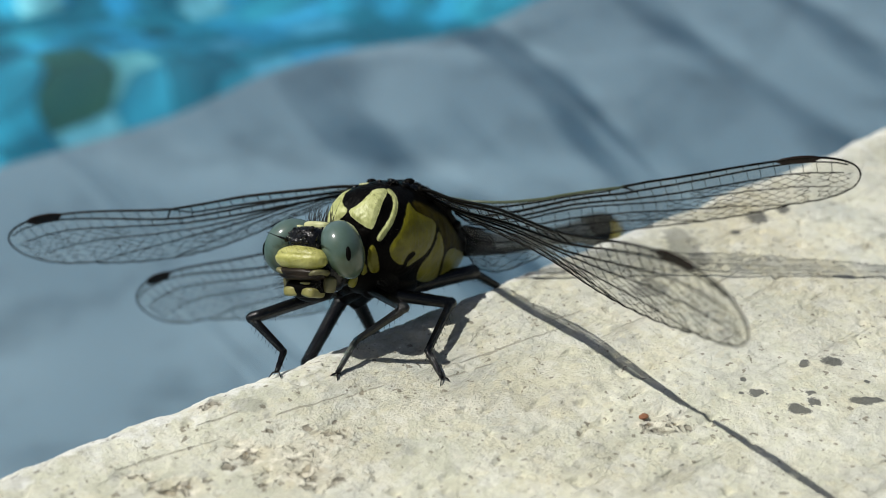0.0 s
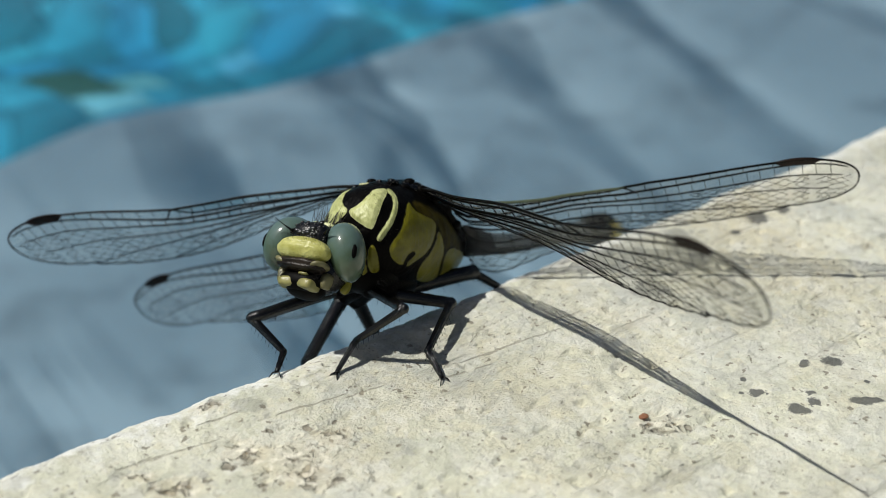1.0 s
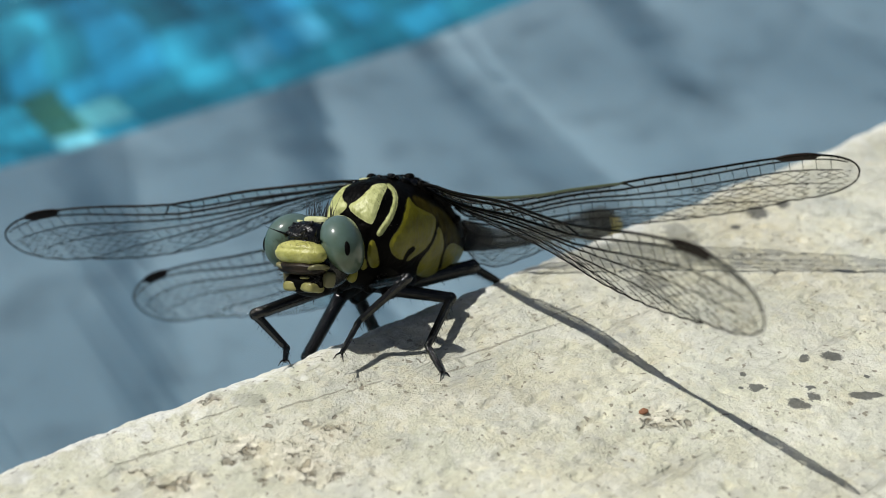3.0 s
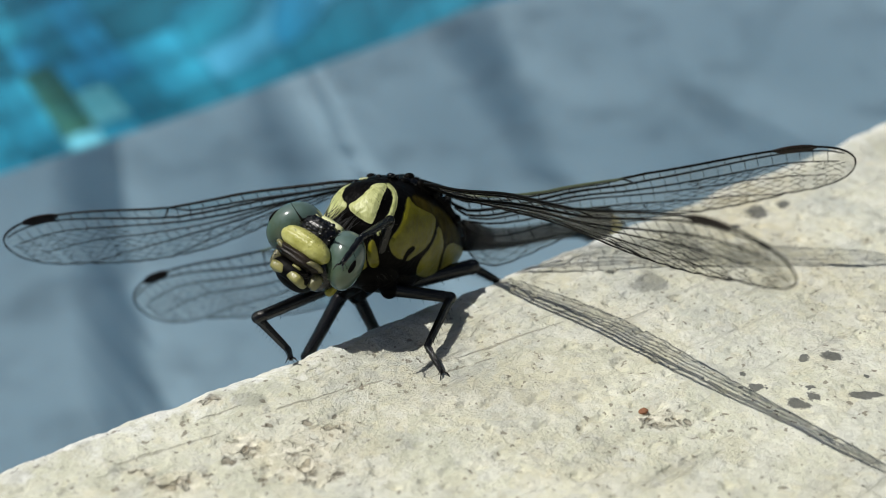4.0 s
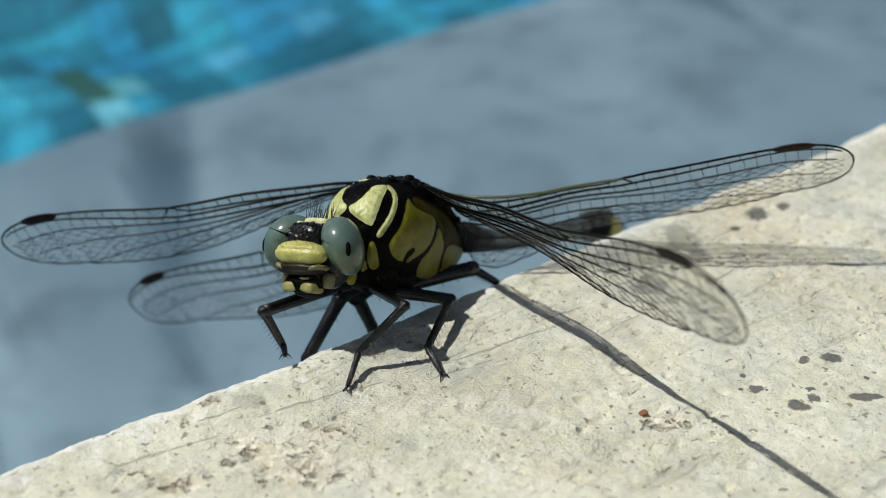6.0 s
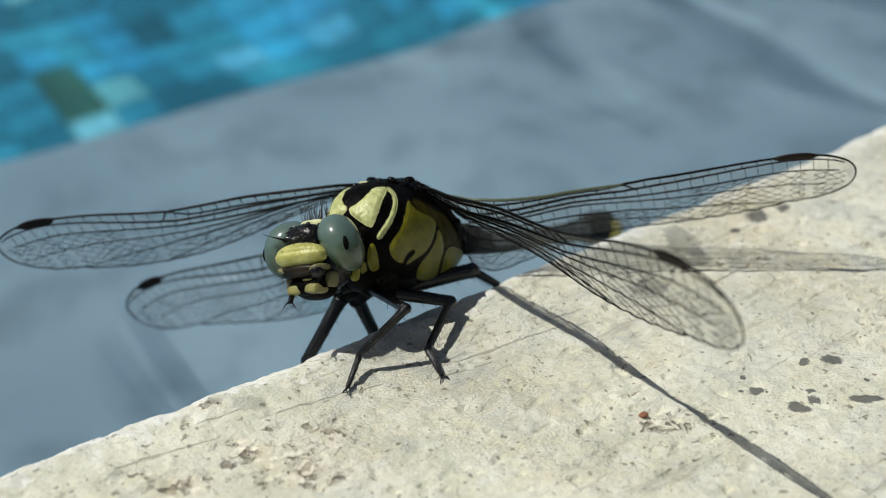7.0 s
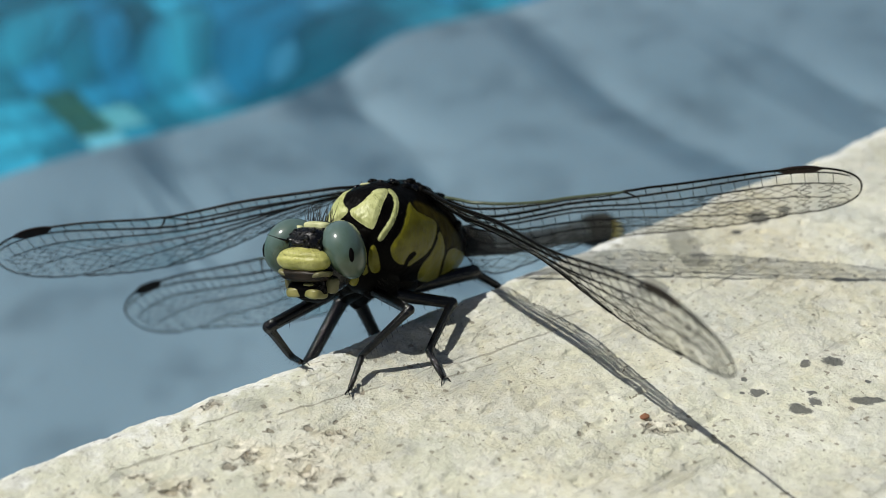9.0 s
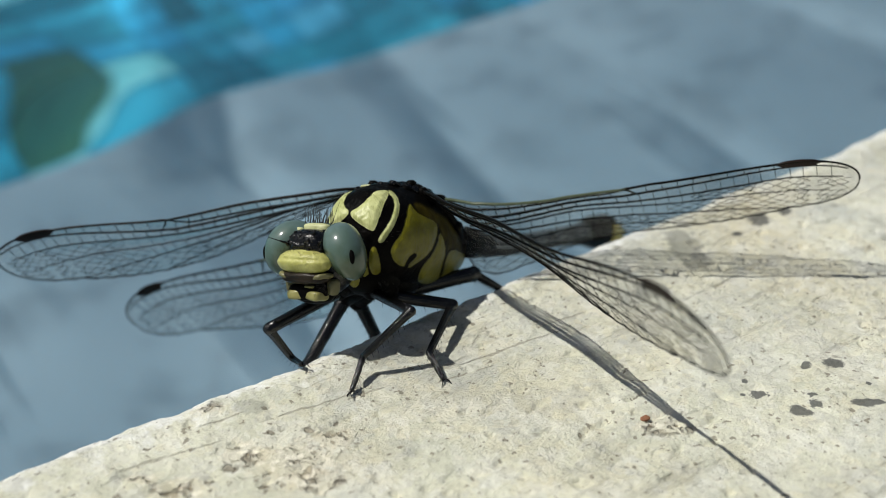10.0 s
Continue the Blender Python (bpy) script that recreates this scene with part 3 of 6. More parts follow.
def spline(knots, values):
    """A smooth curve through a few values, as a function."""
    k, v, n = np.array(knots, float), np.array(values, float), len(knots)
    h = np.diff(k)
    m, r = np.zeros((n, n)), np.zeros(n)
    m[0, 0] = m[-1, -1] = 1
    for i in range(1, n - 1):
        m[i, i - 1:i + 2] = h[i - 1], 2 * (h[i - 1] + h[i]), h[i]
        r[i] = 6 * ((v[i + 1] - v[i]) / h[i] - (v[i] - v[i - 1]) / h[i - 1])
    c = np.linalg.solve(m, r)
    table = []
    for x in np.linspace(0, 1, 241):
        i = min(max(int(np.searchsorted(k, x)) - 1, 0), n - 2)
        a, b = (k[i + 1] - x) / h[i], (x - k[i]) / h[i]
        table.append(float(a * v[i] + b * v[i + 1] + ((a ** 3 - a) * c[i] + (b ** 3 - b) * c[i + 1]) * h[i] ** 2 / 6))

    def value(x):
        u = min(max(x, 0.0), 1.0) * 240
        i = min(int(u), 239)
        return table[i] + (table[i + 1] - table[i]) * (u - i)
    return value


def wing(kind, twist, bend, cup, L, seed, base):
    """One wing, twisted and bowed along its span: its veins, with the membrane and the dark spot as pieces of it."""
    rnd = random.Random(seed)
    nod = NODUS[kind]
    turn_at = spline((0, .25, .5, .75, 1), (0, *twist))
    bow_at = spline((0, .15, .3, .5, .75, 1), (0, *bend))

    def at(s, f, lift=0.0):
        """s along the span, f across it from the front edge (0) to the back edge (1)."""
        s = min(max(s, 0.0), 1.0)
        y0, y1 = lead(kind, s), trail(kind, s)
        y = y0 + (y1 - y0) * f
        a = turn_at(s)
        z = lift + 0.16 * math.cos(f * 22) * (1 - s) * (f < 0.6)
        z += cup * max(0.0, 1 - f / .30) * min(1.0, s / .08) * min(max((nod + .06 - s) / .24, 0.0), 1.0)
        return Vector((s * L, y * math.cos(a) - z * math.sin(a), y * math.sin(a) + z * math.cos(a) + bow_at(s))) * MM

    bm = bmesh.new()

    def vein(fs, r0, r1, mat=0, n=5):
        pts = [at(s, f) for s, f in fs]
        m = len(pts)
        tube(bm, pts, [(r0 + (r1 - r0) * k / (m - 1)) * MM for k in range(m)], n, mat)

    S = [k / 120 for k in range(121)]
    rim = [(1 - (1 - s) ** 1.7, 0.0) for s in S]
    vein([q for q in rim if q[0] <= nod + 0.01], 0.16, 0.12, 1 if kind == "hind" else 0)
    vein([q for q in rim if q[0] >= nod - 0.01], 0.12, 0.09)
    vein([(1 - (1 - s) ** 1.7, 1.0) for s in S], 0.06, 0.07)

    # long veins: front-to-back share along the span
    def lane(keys):
        a, b = zip(*keys)
        return lambda s: float(np.interp(s, a, b))
    fore = kind == "fore"
    sc = lane(((0, .14), (.1, .17 if fore else .14), (.3, .145 if fore else .12), (nod - .05, .11), (nod, .0)))
    r1 = lane(((0, .28), (.1, .31 if fore else .25), (.3, .26 if fore else .21), (nod, .19), (.8, .095), (.9, .10), (.97, .09)))
    m1 = lane(((0, .36), (.1, .43 if fore else .34), (.3, .40 if fore else .32), (nod, .32), (.8, .30), (.95, .36)))
    m2 = lane(((0, .38), (.1, .49 if fore else .40), (.3, .49 if fore else .42), (nod, .45), (.75, .52), (.93, .70)))
    m3 = lane(((0, .42), (.1, .57 if fore else .46), (.3, .60 if fore else .55), (nod, .61), (.7, .78), (.84, 1.0)))
    cu = lane(((0, .50), (.12, .63), (.3, .70), (.5, .84), (.62, 1.0)))
    an = lane(((0, .6), (.1, .74), (.22, .86), (.36, 1.0)))
    longs = [(sc, 0.0, nod, .14, .07), (r1, 0.0, .97, .16, .06), (m1, 0.02, .96, .13, .05), (m2, 0.05, .93, .10, .04), (m3, 0.05, .84, .10, .04), (cu, 0.03, .62, .09, .04), (an, 0.02, .36, .07, .04)]
    for f, a, b, w0, w1 in longs:
        vein([(a + (b - a) * k / 36, f(a + (b - a) * k / 36)) for k in range(37)], w0, w1)
    one = lane(((0, 1), (1, 1)))
    zero = lane(((0, 0), (1, 0)))
    # the notch
    vein([(nod, 0.0), (nod + .008, .08), (nod + .03, r1(nod) + .01)], 0.10, 0.07)

    def rungs(fa, fb, s0, s1, step, w=.035, slant=0.0, jitter=.25):
        s = s0
        while s < s1:
            vein([(s, fa(s)), (s + slant, fb(s + slant))], w, w, n=3)
            s += step * (1 + jitter * (rnd.random() - .5)) / L

    def cells(fa, fb, s0, s1, size, w=.026):
        """Rows of small uneven six-sided cells between two long veins."""
        s, cols = s0, []
        while s < s1:
            ya, yb = fa(s), fb(s)
            span = (at(s, ya) - at(s, yb)).length / MM
            cols.append((s, ya, yb, max(1, int(round(span / size)))))
            s += size * .86 / L
        last = None
        for c, (s, ya, yb, n) in enumerate(cols):
            half = 0.5 if c % 2 else 0.0
            now = []
            for k in range(n + 1):
                g = (k + half) / max(n, 1)
                if g > 1.001:
                    continue
                now.append((s + size / L * .22 * (rnd.random() - .5), ya + (yb - ya) * min(1, max(0, g + .16 / n * (rnd.random() - .5)))))
            # links to the column before
            if last:
                for q in now:
                    near = sorted(last, key=lambda p: (at(*p) - at(*q)).length)[:2]
                    for p in near:
                        d = (at(*p) - at(*q)).length / MM
                        if 0.05 < d < size * 1.7:
                            vein([p, q], w, w, n=3)
            last = now

    rungs(zero, sc, 0.05, nod - .02, 1.25, .045)
    rungs(sc, r1, 0.06, nod - .02, 1.2, .052, .012 if fore else 0)
    rungs(zero, r1, nod + .05, .82, 1.35, .042)
    rungs(zero, r1, .93, .98, .6, .03)
    rungs(r1, m1, .08, nod, 1.1, .045, .006)
    rungs(r1, m1, nod, .95, 1.1, .034, .004)
    rungs(m1, m2, .14, nod + .15, 1.15, .032)
    rungs(m2, m3, .14, nod + .1, 1.05, .032)
    rungs(m3, cu, .10, .36, 1.1, .032)
    rungs(cu, an, .07, .2, 1.1, .032)
    cells(m1, m2, nod + .15, .90, .85)
    cells(m2, one, .84, .90, .85)
    cells(m1, one, .90, .985, .78)
    cells(m2, m3, nod + .1, .84, .85)
    cells(m3, lambda s: min(1.0, cu(s)), .36, .62, .9)
    cells(m3, one, .62, .84, .85)
    cells(cu, lambda s: min(1.0, an(s)), .2, .36, .9)
    cells(cu, one, .36, .62, .9)
    cells(an, one, .04, .36, 1.0)
    ob = part(kind + "wing", bm, [VEIN, COSTA], fly, "clear " + kind + "wing netted with black veins")

    # membrane
    bm = bmesh.new()
    rows = [[bm.verts.new(at(1 - (1 - i / 90) ** 1.5, j / 16)) for j in range(17)] for i in range(91)]
    for a, b in zip(rows, rows[1:]):
        for j in range(16):
            bm.faces.new((a[j], a[j + 1], b[j + 1], b[j]))
    bmesh.ops.remove_doubles(bm, verts=bm.verts[:], dist=1e-7)
    part("membrane", bm, MEMBRANE, ob, "thin clear wing membrane")
    # spot
    bm = bmesh.new()
    lo, hi = [], []
    for k in range(21):
        s = .80 + .105 * k / 20
        w = r1(s) * 0.98
        e = max(.12, 1 - abs(k / 10 - 1) ** 3.5)
        lo.append([at(s, -.04 * e, .07), at(s, w * e, .07)])
        hi.append([at(s, -.04 * e, -.07), at(s, w * e, -.07)])
    ring = [[bm.verts.new(p) for p in (a[0], a[1], b[1], b[0])] for a, b in zip(lo, hi)]
    for a, b in zip(ring, ring[1:]):
        for k in range(4):
            bm.faces.new((a[k], a[(k + 1) % 4], b[(k + 1) % 4], b[k]))
    bm.faces.new(ring[0]), bm.faces.new(ring[-1][::-1])
    bmesh.ops.recalc_face_normals(bm, faces=bm.faces[:])
    part("wing_spot", bm, STIGMA, ob, "dark reddish brown wing spot", False)
    ob.matrix_basis = Matrix.Translation(Vector(base) * MM)
    return ob


left_forewing = wing("fore", (-0.120, -0.292, -0.482, -0.473), (-1.44, -3.67, -6.36, -10.24, -12.89), -0.409, 35.05, 1, (1.25, 2.3, 4.15))
left_hindwing = wing("hind", (0.489, 0.606, 0.532, 0.550), (0.26, -1.07, -2.13, -4.45, -5.97), 0.952, 34.83, 2, (-2.9, 2.5, 3.5))
right_forewing = wing("fore", (0.319, 0.567, 0.703, 0.573), (1.11, 2.28, 3.78, 6.19, 7.48), 0.248, 35.51, 3, (1.25, -2.3, 4.15))
right_hindwing = wing("hind", (0.105, 0.186, 0.196, 0.102), (-0.63, -1.20, -1.29, -0.26, -0.58), -0.779, 35.47, 4, (-2.9, -2.5, 3.5))

# Markings, in millimetres on a plane square to the shoulder, mirrored about the body's middle.
MARK_U, MARK_V = Vector((-0.514, 0.858, 0.017)), Vector((0.009, -0.014, 1.000))
SHOULDER = [(-4.35, 2.10), (-3.49, 2.54), (-2.74, 3.34), (-2.39, 3.77), (-1.34, 3.93), (-1.20, 3.54), (-1.59, 2.64), (-1.99, 1.49), (-2.34, 0.52), (-2.57, 0.52), (-3.24, 0.90), (-4.07, 1.49)]
LINE = [(-1.34, 3.93), (-0.79, 3.75), (-0.42, 3.13), (-0.32, 2.43), (-0.55, 1.41), (-0.95, 0.63), (-1.45, -0.09), (-1.81, -0.50), (-2.12, -0.27), (-1.81, 0.31), (-1.31, 0.99), (-0.91, 1.82), (-0.73, 2.65), (-0.92, 3.26), (-1.20, 3.54)]
PALE_MARKS = [SHOULDER, LINE]
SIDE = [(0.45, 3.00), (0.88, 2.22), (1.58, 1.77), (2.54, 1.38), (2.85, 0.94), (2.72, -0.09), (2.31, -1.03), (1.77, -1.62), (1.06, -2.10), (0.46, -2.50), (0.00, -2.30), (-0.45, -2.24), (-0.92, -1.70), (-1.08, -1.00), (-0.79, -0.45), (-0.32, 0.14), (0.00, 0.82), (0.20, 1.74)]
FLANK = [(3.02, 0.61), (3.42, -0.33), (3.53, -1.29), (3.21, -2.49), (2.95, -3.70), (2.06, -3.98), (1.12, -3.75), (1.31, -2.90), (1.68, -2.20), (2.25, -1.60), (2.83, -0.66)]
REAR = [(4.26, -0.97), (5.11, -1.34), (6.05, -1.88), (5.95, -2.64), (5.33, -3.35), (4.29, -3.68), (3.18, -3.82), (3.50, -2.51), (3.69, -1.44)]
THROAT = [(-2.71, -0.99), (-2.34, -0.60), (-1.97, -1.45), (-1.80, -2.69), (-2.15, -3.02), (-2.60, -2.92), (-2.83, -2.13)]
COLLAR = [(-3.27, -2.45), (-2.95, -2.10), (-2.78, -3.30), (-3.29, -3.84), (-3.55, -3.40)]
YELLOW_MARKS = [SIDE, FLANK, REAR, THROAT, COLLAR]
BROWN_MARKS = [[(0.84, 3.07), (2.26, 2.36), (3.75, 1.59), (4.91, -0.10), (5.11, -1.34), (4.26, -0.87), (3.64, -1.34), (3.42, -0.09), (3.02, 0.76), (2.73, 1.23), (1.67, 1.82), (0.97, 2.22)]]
NOTCH_MARKS = [[(-0.05, -2.77), (0.14, -2.02), (0.60, -1.34), (1.03, -1.22), (1.10, -1.57), (0.60, -1.97), (0.22, -2.60)]]
FLANK_STRUT = ((2.07, 1.78, 4.33), (1.56, 2.63, 3.76), (0.51, 3.33, 3.01), (-1.14, 3.61, 2.24), (-2.37, 3.86, 0.96), (-4.53, 3.49, -0.27))


def eased(poly):
    """The same outline with its corners cut twice."""
    for _ in range(2):
        poly = [q for (xa, ya), (xb, yb) in zip(poly, poly[1:] + poly[:1]) for q in ((.75 * xa + .25 * xb, .75 * ya + .25 * yb), (.25 * xa + .75 * xb, .25 * ya + .75 * yb))]
    return poly


PALE_MARKS, YELLOW_MARKS, BROWN_MARKS, NOTCH_MARKS = [[eased(p) for p in group] for group in (PALE_MARKS, YELLOW_MARKS, BROWN_MARKS, NOTCH_MARKS)]


def depth_in(poly, at):
    """How far points lie inside an outline (below zero outside)."""
    a = np.array(poly)
    b = np.roll(a, -1, 0)
    best, odd = np.full(len(at), 9.0), np.zeros(len(at), bool)
    for (xa, ya), (xb, yb) in zip(a, b):
        d = np.array((xb - xa, yb - ya))
        v = at - (xa, ya)
        u = np.clip(v @ d / max(d @ d, 1e-9), 0, 1)
        best = np.minimum(best, np.hypot(v[:, 0] - u * d[0], v[:, 1] - u * d[1]))
        if ya != yb:
            odd ^= ((ya > at[:, 1]) != (yb > at[:, 1])) & (at[:, 0] < (xb - xa) * (at[:, 1] - ya) / (yb - ya) + xa)
    return np.where(odd, best, -best)


def thorax():
    a, ry, rz = 8.7, 4.25, 4.74
    bm = bmesh.new()
    rows, cols = 220, 340
    grid = []
    for i in range(rows + 1):
        x = a * math.sin(math.pi * (i / rows - 0.5))
        p = 3.0 if x > 0 else 2.4
        rho = max(0.0, 1 - (abs(x) / a) ** p) ** (1 / p)
        row = []
        for j in range(cols):
            t = 2 * math.pi * j / cols
            z = rz * rho * math.cos(t)
            if x < 0 and z > 0:
                z *= 1 - 0.6 * (-x / a) ** 0.9
            row.append(Vector((x, ry * rho * math.sin(t) * (1 if x > 0 else 1 - 0.18 * (-x / a)), z)))
        grid.append(row)

    points = np.array([tuple(v) for row in grid for v in row])
    q = points.copy()
    q[:, 1] = np.abs(q[:, 1])
    flat = np.stack([q @ np.array(MARK_U), q @ np.array(MARK_V)], 1)
    middle = np.abs(points[:, 1]) - 0.09
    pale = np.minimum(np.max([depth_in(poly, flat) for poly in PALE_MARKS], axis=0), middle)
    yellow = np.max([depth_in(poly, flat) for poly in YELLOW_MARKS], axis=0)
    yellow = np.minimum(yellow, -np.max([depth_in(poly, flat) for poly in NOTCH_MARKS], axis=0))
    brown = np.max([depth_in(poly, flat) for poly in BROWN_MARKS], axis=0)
    swell = np.clip(np.maximum(pale, yellow) / 0.35, -0.3, 1)
    verts = []
    for i, row in enumerate(grid):
        out = []
        for j, v in enumerate(row):
            # plates bulge between sunk black seams
            lift = 1 + 0.020 * swell[i * cols + j] + 0.010 * noise.noise(v * 0.9) + 0.004 * noise.noise(v * 3.1)
            out.append(bm.verts.new(v * lift * MM))
        verts.append(out)
    for i in range(rows):
        for j in range(cols):
            k = (j + 1) % cols
            bm.faces.new((verts[i][j], verts[i][k], verts[i + 1][k], verts[i + 1][j]))
    ob = part("thorax", bm, BANDED, fly, "black thorax with yellow stripes and patches")
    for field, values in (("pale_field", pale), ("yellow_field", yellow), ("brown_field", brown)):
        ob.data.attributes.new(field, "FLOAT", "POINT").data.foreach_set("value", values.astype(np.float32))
    return ob


thorax()


def bristles(bm, spots, length, r, rnd, mat=0, bend=0.15):
    for p, d in spots:
        d = (d + Vector((rnd.random() - .5, rnd.random() - .5, rnd.random() - .5)) * 0.5).normalized()
        n = length * (0.7 + 0.6 * rnd.random())
        q = p + d * n * 0.5 + Vector((0, 0, bend * n * 0.2))
        tube(bm, [p, q, p + d * n], [r, r * 0.7, r * 0.2], 3, mat, False)


def wing_hinges():
    rnd = random.Random(8)
    bm = bmesh.new()
    for y in (-1, 1):
        for x, z, s in ((2.6, 4.05, .8), (1.2, 4.05, .95), (-.6, 3.9, .8), (-2.8, 3.45, .95), (-4.4, 2.8, .8)):
            ball(bm, Vector((x, y * 1.7, z)) * MM, (s * MM, .7 * s * MM, .45 * s * MM), None, 8, 10, 0, 2.6)
    for x in (1.8, .2, -1.6, -3.2):
        ball(bm, Vector((x, 0, 4.42 - .04 * x * x)) * MM, (.8 * MM, .8 * MM, .45 * MM), None, 8, 12, 0, 2.4)
    part("wing_hinge", bm, BLACK, fly, "black hinge plates between the wings")
    # struts down the flank from the wing roots to the waist
    for y in (1, -1):
        bm = bmesh.new()
        line = [Vector((x, y * w, z)) * MM for x, w, z in FLANK_STRUT]
        tube(bm, line, [(.46 - .2 * k / (len(line) - 1) + .12 * math.sin(k * 2.3)) * MM for k in range(len(line))], 10)
        for k, q in enumerate(line[:-1]):
            ball(bm, q + Vector((0, .1 * y, .15)) * MM, (.55 * MM, .4 * MM, .4 * MM), None, 8, 10, 0, 2.4)
        part("flank_strut", bm, BLACK, fly, "black ridge below the wing roots")
    bm = bmesh.new()
    ball(bm, Vector((5.0, -.55, 4.2)) * MM, (.75 * MM, .5 * MM, .16 * MM), None, 12, 18, 0, 2.6, lambda v: v * (1 + .25 * noise.noise(v / MM * 2.3)))
    part("hinge_spot", bm, PALE, fly, "pale spot on the wing hinges")
    bm = bmesh.new()
    for x, y, z, r in ((4.0, 1.2, 4.45, .40), (3.6, 1.5, 4.42, .30), (2.5, 2.0, 4.2, .36), (2.1, 2.3, 4.05, .44), (3.1, .6, 4.5, .34), (4.4, .3, 4.4, .32), (1.4, 1.2, 4.45, .38), (5.6, -1.2, 3.95, .3)):
        ball(bm, Vector((x, y, z)) * MM, (r * MM, .75 * r * MM, .7 * r * MM), Euler((.3, .2, x)).to_matrix(), 10, 14, 0, 2.6, lambda v: v * (1 + .3 * noise.noise(v / MM * 3.3)))
    part("hinge_knob", bm, GLOSS, fly, "glossy black knobs along the wing roots")


wing_hinges()

ABDOMEN = [Vector(v) * MM for v in ((-6.8, 2.4, -0.3), (-10, 2.8, -0.6), (-14, 2.8, -0.6), (-19, 2.75, -0.3), (-24, 2.7, 0.1), (-29, 2.65, 0.5), (-33.5, 2.6, 0.8), (-37, 2.5, 1.0), (-40, 2.4, 1.1), (-43, 2.35, 1.0), (-45.2, 2.3, 0.9))]
RADII = (1.5, 1.1, 1.0, .95, .95, 1.0, 1.3, 1.85, 2.0, 1.5, .8)


def abdomen():
    for k in range(10):
        a, b = ABDOMEN[k], ABDOMEN[k + 1]
        bm = bmesh.new()
        n = 9
        pts = [a.lerp(b, i / (n - 1) * 1.02) for i in range(n)]
        rad = [(RADII[k] + (RADII[k + 1] - RADII[k]) * i / (n - 1)) * MM * (1 - .05 * math.exp(-((i / (n - 1)) / .12) ** 2) + .03 * math.exp(-(((1 - i / (n - 1))) / .1) ** 2)) for i in range(n)]
        tube(bm, pts, rad, 24)
        axis = (b - a).normalized()
        for f in bm.faces:
            c = f.calc_center_median()
            u = (c - a).dot(axis) / (b - a).length
            r = c - a - axis * (c - a).dot(axis)
            side, up = abs(r.y), r.z
            if k < 1:
                f.material_index = 0
            elif k < 6:
                f.material_index = 2 if (up > -.3 * MM and side > .35 * MM and u < .85) else 0
            else:
                f.material_index = 1 if (k == 8 or k == 7 and u > .55) and side > .6 * MM and up < .9 * MM else 0
        part("abdomen_segment", bm, [BLACK, GOLD, SLATE], fly)
    bm = bmesh.new()
    e = ABDOMEN[-1]
    for y in (-.35, .35):
        tube(bm, [e + Vector((.2, y, .2)) * MM, e + Vector((-1, y * 1.8, .3)) * MM, e + Vector((-1.8, y * 1.2, .15)) * MM], [.28 * MM, .22 * MM, .06 * MM], 8)
    part("tail_clasper", bm, BLACK, fly)


abdomen()


